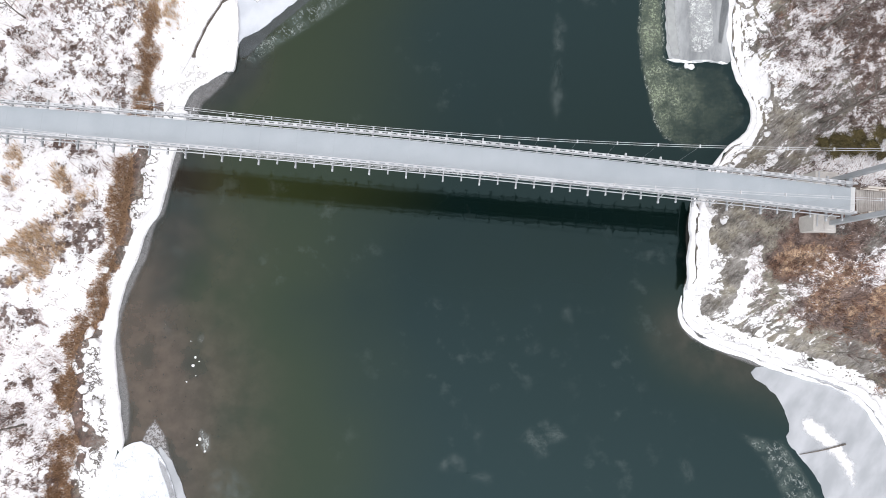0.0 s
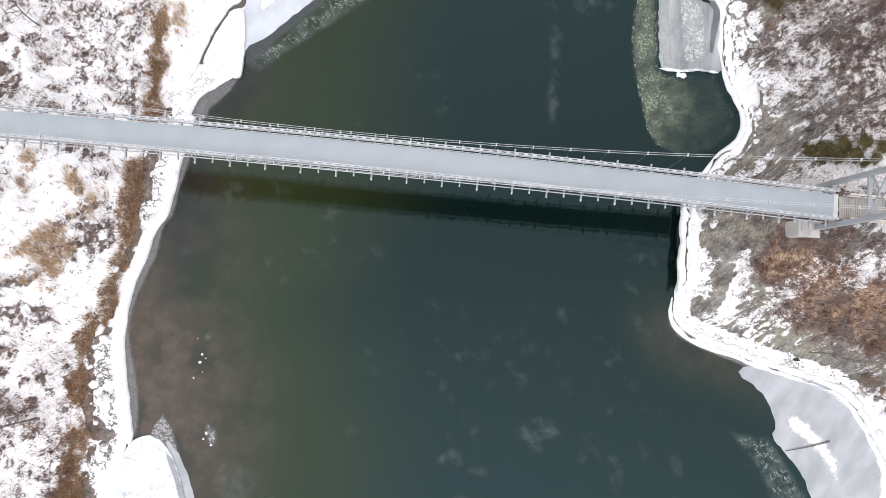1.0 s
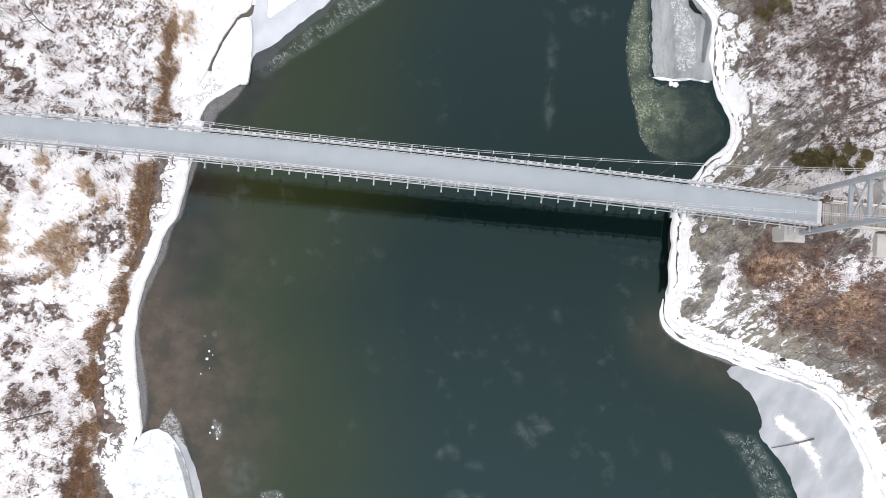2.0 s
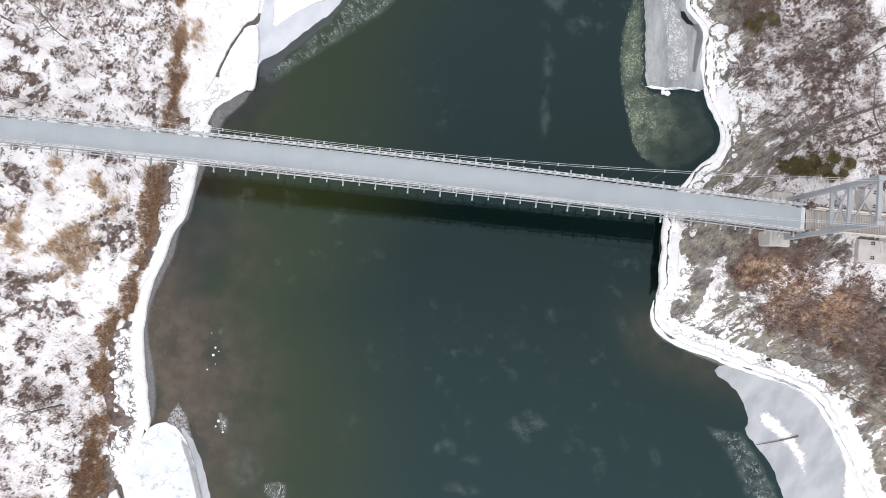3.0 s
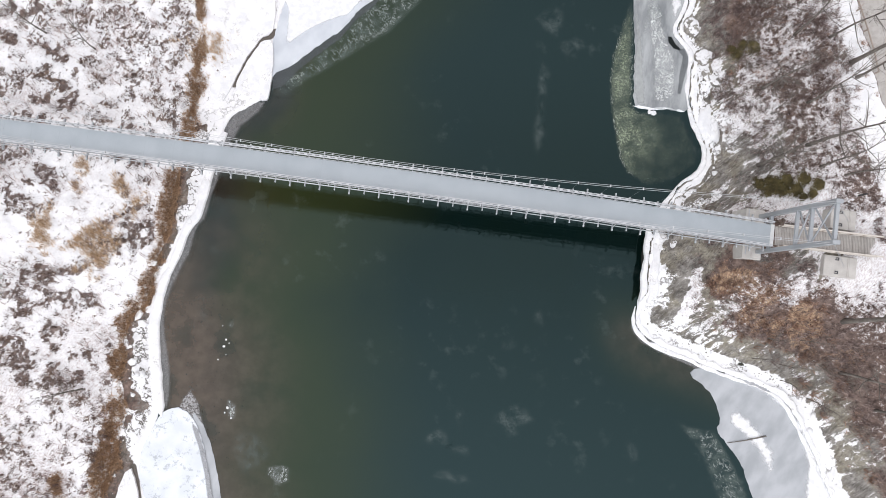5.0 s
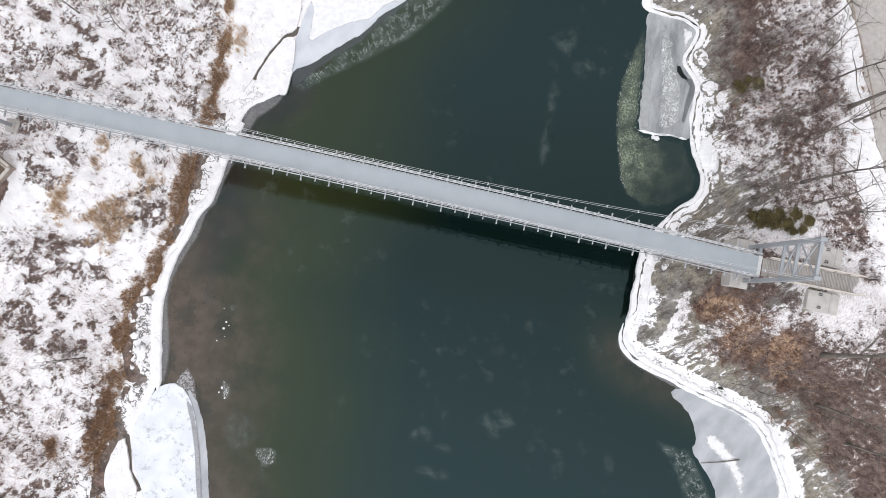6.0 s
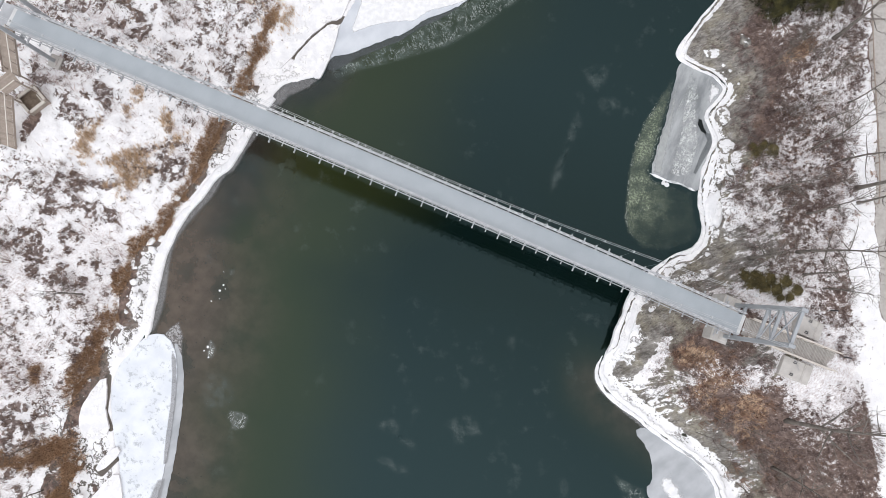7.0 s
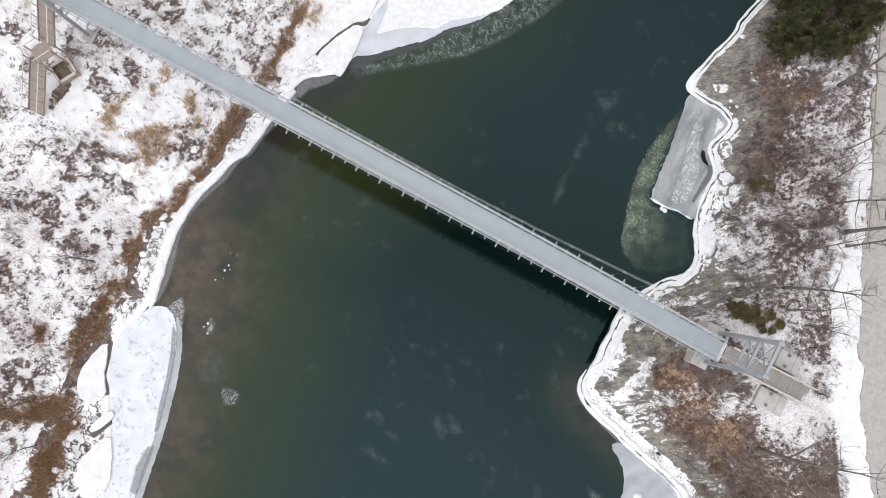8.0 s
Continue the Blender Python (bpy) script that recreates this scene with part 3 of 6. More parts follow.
def clear_of_bridge(x, y):
    s, n = (x + 8.4) * 0.996 - (y - 11.76) * 0.0896, (x + 8.4) * 0.0896 + (y - 11.76) * 0.996
    return np.where((np.abs(n) < 1.3) & (np.abs(s) > 43) | (np.abs(n) < 4.6) & (s > 51) & (s < 57.5), 0.0, 1.0)


def clumps(x, y, size, table):
    return step(fbm(x, y, size, 2, table), 0.42, 0.56)


def behind(x, y):
    """The distance inland from the sedge line."""
    return np.interp(y, SEDGE_LINE[::-1, 1], SEDGE_LINE[::-1, 0]) - x


def open_snow(x, y):
    """Patches and a path where the left bank's snow lies clear."""
    s = np.maximum(blob(x, y, -55, -1.5, 5), blob(x, y, -50, 3.5, 4.2))
    s = np.maximum(s, 0.9 * blob(x, y, -36.2, 0.5, 1.6))
    return np.maximum(s, streak(x, y, [(-39.5, -24.5), (-38.9, -20.5), (-42.7, -17.5), (-44.5, -13.5)], 0.8))


def left_brush(x, y, z, dl, dr, shelf, road, wet):
    p = fbm(x, y, 5, 3, 0)
    d = 0.06 + 0.56 * step(p, 0.46, 0.60) + 0.33 * step(y, 13, 18) + 0.30 * step(-y, 8, 16)
    d = 1.4 * d * (0.03 + 0.97 * clumps(x, y, 1.0, 2))
    d = np.maximum(d, 0.9 * patches(x, y, DARK_BRUSH) * (0.3 + 0.7 * clumps(x, y, 0.9, 1)))
    return np.clip(d, 0, 1) * (1 - 0.97 * np.clip(open_snow(x, y), 0, 1)) * step(behind(x, y), 0.3, 1.6) * clear_of_bridge(x, y)


def left_haze(x, y, z, dl, dr, shelf, road, wet):
    d = (0.15 + 0.85 * step(fbm(x, y, 3.5, 3, 1), 0.44, 0.60)) * (1 - np.clip(open_snow(x, y), 0, 1))
    return d * step(behind(x, y), 0.2, 1.2) * clear_of_bridge(x, y) * (0.3 + 0.7 * clumps(x, y, 0.8, 3))


def straw_here(x, y, z, dl, dr, shelf, road, wet):
    d = patches(x, y, TAN_GRASS) + 0.8 * blob(x, y, -28.6, 28.5, 2.0)
    return np.clip(d * (0.25 + 0.75 * clumps(x, y, 1.1, 0)), 0, 1) * step(dl, 1.5, 2.5) * clear_of_bridge(x, y)


def sedge_here(x, y, z, dl, dr, shelf, road, wet):
    gap = shore_distance(x, y, SEDGE_LINE) + (fbm(x, y, 2.4, 4, 3) - 0.5) * 3.0
    d = 0.9 * (1 - step(gap, 0.1, 0.75)) * step(y, -27, -23)
    return np.clip(np.maximum(d, patches(x, y, SEDGE_MAT)), 0, 1)


def tangle(x, y):
    return np.maximum(streak(x, y, [(37.5, -2.5), (41.7, -4.6), (48.5, -5.5)], 2.3), streak(x, y, [(43.0, -6.0), (47.0, -9.0), (50.5, -14), (54, -22)], 2.8))


def tangle_here(x, y, z, dl, dr, shelf, road, wet):
    return tangle(x, y) * (0.2 + 0.8 * clumps(x, y, 0.9, 2)) * step(dr, 4.6, 6.6)


def right_brush(x, y, z, dl, dr, shelf, road, wet):
    north = step(y, 20, 27)
    p = fbm(x, y, 5, 3, 1)
    d = (0.45 + 0.55 * step(p, 0.40, 0.6)) * step(dr, 3.8 - 1.6 * north + 0.8 * step(-y, 1, 6), 7.2 - 3.1 * north) * step((fbm(x, y, 3.0, 3, 2) - 0.5) * 4 - road, snow_strip(y) - 1.2, snow_strip(y) + 1.6)
    d = np.maximum(d, 0.16 * step(dr, 2.0, 3.5) * step(y, 8, 14) * step(-road, snow_strip(y) - 0.8, snow_strip(y) + 0.8))
    d = d * (0.22 + 0.78 * clumps(x, y, 0.65, 3)) * (0.65 + 0.35 * north)
    d = d * (1 - 0.9 * blob(x, y, 40.5, 2.6, 1.0)) * (1 - 0.8 * blob(x, y, 47.5, 5, 2.6)) * (1 - 0.9 * blob(x, y, 41.5, 12, 2.0)) * (1 - 0.9 * blob(x, y, 36, 7, 3)) * (1 - blob(x, y, 28.3, 46, 4.2))
    return np.clip(d, 0, 1) * (1 - 0.8 * np.maximum(patches(x, y, RUST_BRUSH), tangle(x, y))) * clear_of_bridge(x, y)


def rust_here(x, y, z, dl, dr, shelf, road, wet):
    d = patches(x, y, RUST_BRUSH) + 0.25 * tangle(x, y) + 0.25 * blob(x, y, 36, 34, 4) + 0.2 * blob(x, y, 40, 28, 5)
    return np.clip(d * (0.3 + 0.7 * clumps(x, y, 1.0, 0)), 0, 1) * step(dr, 3.5, 5.5) * clear_of_bridge(x, y)


# ---- ground, river and ice ----
def axis(lo, hi, pitch, reach, wide=()):
    """Grid lines at an even pitch in the middle that widen towards the horizon; wide: a stretch with lines four times as far apart."""
    mid = np.arange(lo, hi + pitch / 2, pitch)
    if wide:
        mid = mid[(mid < wide[0]) | (mid > wide[1]) | (np.arange(len(mid)) % 4 == 0)]
    out, gap = [], pitch
    far = 0.0
    while far < reach:
        gap *= 1.22
        far += gap
        out.append(far)
    out = np.array(out)
    return np.concatenate([lo - out[::-1], mid, hi + out])


def grid_faces(nx, ny):
    i, j = np.meshgrid(np.arange(nx - 1), np.arange(ny - 1), indexing="ij")
    a = (i * ny + j).ravel()
    return np.stack([a, a + ny, a + ny + 1, a + 1], 1)


# open cracks in the frozen left shore, as plan lines
CRACKS = [[(-20.3, 31.6), (-20.8, 31.0), (-22.0, 30.4), (-22.4, 29.5), (-23.4, 28.0), (-24.2, 26.2), (-24.8, 24.7)],
          [(-33.6, -21.6), (-33.1, -23.4), (-32.6, -25.8), (-31.2, -27.5)], [(-29.2, -30.6), (-30.4, -33.0), (-31.2, -32.5)]]


def build_ground():
    xs, ys = axis(-70, 74, 0.22, 2600, (-17, 20)), axis(-48, 66, 0.22, 2600)
    x, y = np.meshgrid(xs, ys, indexing="ij")
    x, y = x.ravel(), y.ravel()
    z, dl, dr, shelf, road, wet = land(x, y)
    patch = fbm(x, y, 7, 4, 0)
    left, right = dl > 0, dr > 0
    inland = dl - shelf
    # left bank cover
    sedge = shore_distance(x, y, SEDGE_LINE) + (fbm(x, y, 2.4, 4, 3) - 0.5) * 3.0
    grass = 0.8 * (1 - step(sedge, 0.1, 0.8)) * step(y, -27, -23)
    grass = np.maximum(grass, np.maximum(0.48 * patches(x, y, TAN_GRASS), 1.0 * patches(x, y, SEDGE_MAT)))
    for cx, cy, r, k in ((-28.6, 28.5, 2.2, 0.8), (-46.0, 24.0, 2.0, 0.6)):
        grass = np.maximum(grass, 0.85 * k * blob(x, y, cx, cy, r))
    snow_l = 1.28 - 0.30 * step(inland, 2, 6) - 0.75 * (patch - 0.42) * step(inland, 1.5, 4) - 0.30 * patches(x, y, DARK_BRUSH)
    snow_l = snow_l - 0.66 * np.clip(grass, 0, 1)
    snow_l = snow_l - 0.9 * step(x - np.interp(y, SEDGE_LINE[::-1, 1], SEDGE_LINE[::-1, 0]), 0.1, 0.6) * step(dl, 1.0, 1.3) * (1 - step(sedge, 1.6, 2.4)) * step(-y, -22, -18) * step(fbm(x, y, 1.5, 3, 2), 0.34, 0.48) * 1.3 - 0.4 * step(dl, 0.2, 0.5) * step(-dl, -4.4, -3.4) * step(-y, 20, 23) * step(fbm(x, y, 3, 3, 0), 0.42, 0.55)
    snow_l = snow_l + 0.6 * streak(x, y, [(-39.5, -24.5), (-38.9, -20.5), (-42.7, -17.5), (-44.5, -13.5)], 0.8) + 0.6 * blob(x, y, -55, -1.5, 5) - 0.16 * step(y, 12, 18) * step(inland, 2, 5) + 0.5 * blob(x, y, -50, 3, 4.5) + 0.45 * blob(x, y, -47, -5, 4) + 0.4 * blob(x, y, -37, -1, 3)
    snow_l = snow_l - 1.1 * streak(x, y, [(-51.7, 6.8), (-52.2, 3.4)], 1.1)
    # right bank cover
    wooded = step(y, 22, 30)
    rock = step(dr, 0.0, 0.3) * step(-dr, -10 + 3.5 * wooded + 1.5 * step(-y, 2, 6), -6.5 + 2.5 * wooded + 1.5 * step(-y, 2, 6)) * (0.75 + 0.5 * (patch - 0.4))
    rock = np.maximum(rock, 0.9 * blob(x, y, 41, 6.5, 4))
    band = 2.1 + 0.5 * step(-y, 0.5, 4.0)
    snow_r = 1.1 * step(-dr, -band, -band + 0.8) + (0.24 + 1.0 * (patch - 0.40) + 0.08 * wooded) * step(dr, 1.3, 2.2) + 0.14 * step(dr, 8, 13)
    snow_r = snow_r - 1.5 * step(y, 9, 11) * step(dr, 0.26, 0.34) * (1 - step(dr, 0.42, 0.55)) - 1.0 * step(y, 38, 41) * step(dr, 0.9, 1.3) * (1 - step(dr, 4.5, 6.5))
    # cliff face under the ledge: coloured dark for wet rock and painted shade
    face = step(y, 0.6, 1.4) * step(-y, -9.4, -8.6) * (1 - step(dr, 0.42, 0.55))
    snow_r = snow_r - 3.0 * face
    snow_r = snow_r + 0.7 * (blob(x, y, 27.6, 1, 1.6) + blob(x, y, 27.9, 4, 1.5) + 1.4 * streak(x, y, [(31.5, 4.2), (30.9, 0.5), (30.4, -2.5)], 0.65) + 0.45 * blob(x, y, 30.2, -2.5, 1.6) + 1.2 * blob(x, y, 35.0, 23.5, 2.8) + blob(x, y, 34.5, 28.5, 2.0) + 0.2 * blob(x, y, 33, -5.0, 2.6) + blob(x, y, 40.5, 2.6, 2.0) + blob(x, y, 48, 5, 3.0) + blob(x, y, 41.5, 12, 2.2))
    snow_r = snow_r - 0.6 * blob(x, y, 27, 46, 4.5) - 0.6 * blob(x, y, 28, 42, 3) - 0.5 * blob(x, y, 30.0, 6.5, 2.6) - 0.5 * blob(x, y, 33.5, 7.5, 2.5)
    snow_r = snow_r - 0.30 * step(dr, 0.8, 1.4) * (1 - step(dr, 4.5, 6.5)) * step(y, 13, 16) * (1 - step(y, 36, 38))
    snow_r = np.where(road > -6.5, np.maximum(snow_r, 1.2 * step(road, -snow_strip(y) - 0.4, -snow_strip(y) + 0.9) - 0.5 * step(y, 34, 44) * (1 - patch)), snow_r)
    lane = step(road + (fbm(x, y, 2.5, 3, 2) - 0.5) * 1.6, -0.7, 0.2) * (1 - step(road, 7.0, 8.0))
    snow_r = snow_r - (0.75 - 0.6 * (patch - 0.4)) * step(road, 8.5, 11)
    snow_r = snow_r * (1 - lane) - 0.6 * lane
    track = np.exp(-((road + 2.2) / 0.35) ** 2) + np.exp(-((road + 3.4) / 0.35) ** 2)
    snow_r = snow_r - 0.06 * track
    for line, cut in ((1.2, 2), (2.5, 1)):
        seam = line + 1.1 * (fbm(x, y, 3, 4, cut) - 0.45)
        snow_r = snow_r - 1.2 * np.exp(-((dr - seam) / 0.11) ** 2) * step(fbm(x, y, 4, 2, 1), 0.3, 0.45) * step(y, 8, 11)
    snow = np.where(left, snow_l, np.where(right, snow_r, -2.0))
    lie = (z, dl, dr, shelf, road, wet)
    brush = np.where(left, left_brush(x, y, *lie), np.where(right, np.maximum(0.72 * right_brush(x, y, *lie), 0.7 * np.maximum(rust_here(x, y, *lie), tangle_here(x, y, *lie))), 0.0))
    litter = np.where(left, np.clip(0.05 * step(behind(x, y), 0.5, 2.5) + 0.5 * left_haze(x, y, *lie) + 0.15 * step(fbm(x, y, 9, 3, 2), 0.42, 0.6) + 0.35 * step(-y, 2, 9) * step(behind(x, y), 0.5, 2.5), 0, 0.85) * (1 - 0.8 * np.clip(open_snow(x, y), 0, 1)),
                      np.where(right, 0.9 * step(dr, 3, 6) * step(-road, snow_strip(y) - 0.5, snow_strip(y) + 1.5), 0.0))
    crack = np.full_like(x, 9.0)
    for points in CRACKS:
        crack = np.minimum(crack, shore_distance(x, y, np.array(points)))
    ahead = x - np.interp(y, SEDGE_LINE[::-1, 1], SEDGE_LINE[::-1, 0])
    rubble = np.where(left, 0.95 * step(ahead, -0.3, 0.5) * step(dl, 1.1, 1.5) * step(-y, -21, -17) + 0.9 * step(-y, 24, 27) * step(dl, 3.0, 4.5) * (1 - step(dl, 8, 10)) + 0.4 * step(y, 17, 19) * step(dl, 0.8, 1.2) * (1 - step(dl, 6, 7.5)) * step(fbm(x, y, 3, 2, 0), 0.44, 0.56),
                      np.where(right, 0.7 * step(dr, 0.9, 1.3) * (1 - step(dr, 3.0, 5.5)) * step(fbm(x, y, 2.5, 2, 3), 0.46, 0.60), 0.0))
    snow = snow - np.where(left, 0.55 * step(ahead, 0.0, 0.6) * step(dl, 1.3, 1.8) * step(-y, -21, -17) * step(fbm(x, y, 1.8, 3, 2), 0.44, 0.60), 0.0)
    meadow = np.clip(patches(x, y, RUST_BRUSH) + 0.8 * tangle(x, y), 0, 1) * step(dr, 4.2, 6.4)
    snow = snow - np.where(right, 0.10 * meadow ** 2 + 0.10 * step(-y, -3, 1) * step(dr, 1.6, 2.6) * (1 - step(dr, 9, 12)) + 0.10 * step(-y, 5.0, 8.0) * step(dr, 2.2, 3.2), 0.0)
    rock = rock * (1 - meadow)
    attrs = {"snow": snow, "grass": np.where(left, grass, 0.55 * meadow), "rock": np.where(right, rock, 0.5 * (1 - step(dl, 2.5, 4.0)) * (1 - np.clip(grass, 0, 1))),
             "road": np.where(right, lane, 0.0), "bed": np.where(z < -0.02, 1.0, 0.0), "damp_shade": np.where(right, face, 0.0), "brush": brush, "litter": litter, "crack": np.clip(1 - crack / 1.2, 0, 1), "rubble": rubble}
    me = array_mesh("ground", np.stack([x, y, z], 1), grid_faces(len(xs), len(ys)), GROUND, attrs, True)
    return tagged(new("ground", me), "snow-covered river banks with dead grass, grey rock and a road", "ground", kind="structure")


ground = build_ground()


def build_water():
    xs, ys = axis(-40, 60, 0.8, 700), axis(-60, 80, 0.8, 700)
    x, y = np.meshgrid(xs, ys, indexing="ij")
    x, y = x.ravel(), y.ravel()
    z, dl, dr, shelf, road, wet = land(x, y)
    n = (fbm(x, y, 9, 3, 1) - 0.5) * 5
    wide = 15 + 4 * step(-y, 0, 8) - 9 * step(y, 6, 20) - 5 * step(-y, 26, 40)
    turbid = step(-dl + n * 0.6, 0.0, wide) * (1 - 0.30 * (1 - step(-dr + n * 0.5, 0.0, 5.0)) * (1 - step(y, -4, 1)))
    shallow = (1 - turbid) * (1 - 0.75 * blob(x, y, -24.6, 2.2, 3.0)) * step(-dl, 0, 0.5) * (1 - 0.75 * step(y, -7, 12))
    turbid = 0.8 + 0.2 * turbid
    turbid = np.maximum(turbid, np.maximum(step(dl, -0.1, 0.3), step(dr, -0.1, 0.3)))
    olive = step(-dl + n, 0.2 * wide, 0.55 * wide) * (1 - step(-dl + n, 0.8 * wide, 1.75 * wide + 15 * step(y, 4, 20))) + 0.30 * (1 - step(-dr + n * 0.5, 1.5, 7.5)) * (1 - step(y, -2, 4))
    # rises southwards and northwards from the middle of the reach
    pale_ends = np.maximum(step(-y, -8, 26), 0.9 * step(y, 10, 34))
    me = array_mesh("river_water", np.stack([x, y, np.zeros_like(x)], 1), grid_faces(len(xs), len(ys)), WATER, {"turbid": turbid, "shallow": np.clip(shallow * 1.15, 0, 1), "olive": np.clip(olive, 0, 1), "pale_ends": pale_ends}, True)
    return tagged(new("water", me), "dark green-blue river water, brown over the shallow bed", "river", kind="structure")


water = build_water()


def outline(points, jag, seed):
    """A closed line round the given corners, broken up into short uneven runs."""
    r = random.Random(seed)
    out = []
    for (ax, ay), (bx, by) in zip(points, points[1:] + points[:1]):
        n = max(1, int(math.hypot(bx - ax, by - ay) / 0.45))
        for k in range(n):
            t = k / n
            out.append((ax + (bx - ax) * t + r.uniform(-jag, jag), ay + (by - ay) * t + r.uniform(-jag, jag)))
    return out


def slab(points, z, thick, jag=0.12, seed=1):
    """A flat plate of ice with an uneven rim and a small bevel."""
    for _ in range(1):
        points = [tuple(p) for p in round_off(np.array(points + points[:1], dtype=float))[1:-1]]
    rim = outline(points, jag, seed)
    cx, cy = sum(p[0] for p in rim) / len(rim), sum(p[1] for p in rim) / len(rim)
    g, n = Geo(), len(rim)
    for x, y in rim:
        g.v.append((x, y, z - thick))
    for x, y in rim:
        g.v.append((x, y, z - 0.02))
    for x, y in rim:
        d = max(0.3, math.hypot(x - cx, y - cy))
        g.v.append((x - (x - cx) / d * 0.05, y - (y - cy) / d * 0.05, z))
    area = sum(a[0] * b[1] - b[0] * a[1] for a, b in zip(rim, rim[1:] + rim[:1]))
    order = list(range(n)) if area > 0 else list(range(n))[::-1]
    for a, b in zip(order, order[1:] + order[:1]):
        g.f.append([a, b, n + b, n + a])
        g.f.append([n + a, n + b, 2 * n + b, 2 * n + a])
    g.f.append([2 * n + i for i in order])
    return g


def ice_sheet(name, points, z, thick, mat, label, jag=0.12, seed=1):
    ob = new(name, slab(points, z, thick, jag, seed).mesh(name, mat))
    return tagged(ob, label, "ice")


ice_sheet("ice_sheet", [(-20.6, 23.4), (-20.3, 26.4), (-18.3, 27.1), (-14.7, 30.3), (-11.5, 32.7), (-10.1, 35.1), (-6.8, 37.5), (-5.0, 40.2), (-3.5, 43),
                        (0, 50), (5, 62), (2, 74), (-8, 66), (-15, 52), (-19.2, 40), (-21.9, 30.6), (-21.6, 25)], 0.10, 0.25, ICE_SNOWY,
          "grey river ice sheet with drifted snow, frozen to the bank", 0.08, 2)
ice_sheet("ice_sheet", [(-30.9, -15.4), (-29.2, -14.4), (-27.4, -15.2), (-26.0, -17.5), (-25.0, -21.0), (-23.9, -26), (-23.1, -31), (-22.8, -35), (-22.2, -39), (-19, -52),
                        (-23, -54), (-25.8, -39.5), (-28.2, -31.9), (-31.0, -27.6), (-33.4, -21.2), (-31.6, -17)], 0.14, 0.3, ICE_WHITE,
          "white snow-covered ice tongue along the bank", 0.06, 3)
ice_sheet("ice_sheet", [(-27.4, -14.4), (-25.3, -17.2), (-24.0, -21.0), (-22.9, -26), (-22.1, -31), (-21.8, -35), (-21.2, -39), (-17.5, -52), (-20, -52), (-23.0, -39), (-24.2, -31), (-25.2, -24), (-26.4, -18)], 0.05, 0.1, ICE_GREY,
          "thin grey ice rim beside the ice tongue", 0.05, 4)
ice_sheet("ice_sheet", [(31.9, -8.4), (34.2, -9.8), (35.5, -11.8), (35.9, -13.7), (35.3, -14.6), (37.0, -16.8), (38.7, -18.8), (39.1, -20.5), (44, -34), (52, -33), (50.4, -25), (45.6, -13.8), (43.9, -11.2), (41.0, -9.2), (36.4, -8.0), (33, -7.3)], 0.08, 0.2, ICE_GREY,
          "smooth grey ice sheet with a white snow drift", 0.07, 5)
ice_sheet("ice_sheet", [(24.2, 37.3), (24.4, 35.7), (24.6, 31), (24.5, 27.4), (24.6, 24.6), (25.3, 24.0), (28, 24.3), (30.8, 24.0), (31.6, 24.6), (31.4, 27.5), (31.9, 31.0), (30.9, 32.5), (29.5, 34.2), (30.8, 36.9), (31.3, 38.4), (29.5, 39.9), (26.0, 39.9), (24.2, 40.6)], 0.07, 0.2, ICE_CLEAR,
          "clear grey ice slab with a white broken rim", 0.10, 6)


def slush_sheet(name, points, mat, label, pitch=0.5, z=0.02, soft=1.0, fade=False):
    """A thin broken skin on the water; its share fades towards its rim."""
    px, py = [p[0] for p in points], [p[1] for p in points]
    xs, ys = np.arange(min(px) - 1, max(px) + 1, pitch), np.arange(min(py) - 1, max(py) + 1, pitch)
    x, y = np.meshgrid(xs, ys, indexing="ij")
    x, y = x.ravel(), y.ravel()
    inside = np.zeros(x.shape, bool)
    near = shore_distance(x, y, np.array(points + points[:1], dtype=float))
    for (ax, ay), (bx, by) in zip(points, points[1:] + points[:1]):
        if ay != by:
            inside ^= ((ay > y) != (by > y)) & (x < (bx - ax) * (y - ay) / (by - ay) + ax)
    faces = grid_faces(len(xs), len(ys))
    faces = faces[inside[faces].any(1)]
    used, back = np.unique(faces, return_inverse=True)
    edge = np.clip(np.where(inside, near, 0) / soft, 0, 1)
    me = array_mesh(name, np.stack([x, y, np.full_like(x, z)], 1)[used], back.reshape(faces.shape), mat, {"edge": edge[used], "share": (1 - 0.85 * (1 - step(-land(x, y)[2], 2.5, 8.5)) if fade else np.ones_like(x))[used]})
    return tagged(new(name, me), label, "slush ice", kind="stuff")


slush_sheet("slush_ice", [(24.0, 39.0), (23.4, 36.9), (22.4, 33.3), (21.7, 30.8), (21.4, 27.6), (21.6, 24.2), (22.2, 21.0), (22.8, 17.8), (23.8, 16.0), (26.4, 14.4), (29.5, 15.2), (32.6, 17.4), (32.6, 19.4), (31.3, 22.2), (30.6, 23.8), (25.4, 23.8), (24.5, 24.5), (24.5, 36)], SLUSH_GREEN, "thin greenish slush ice drifting in the bay", 0.3, 0.02, 0.8, True)
slush_sheet("slush_ice", [(-20.6, 24.2), (-18.6, 23.2), (-15.4, 25.6), (-11, 28.6), (-6, 32.0), (-2.4, 36.0), (1.5, 41.5), (6, 50), (2, 52), (-4.5, 42), (-8, 37), (-10.8, 34.2), (-12.0, 32.2), (-15.0, 29.4), (-18.3, 26.6)], SLUSH_GREY, "thin broken slush ice along the ice sheet", 0.35)
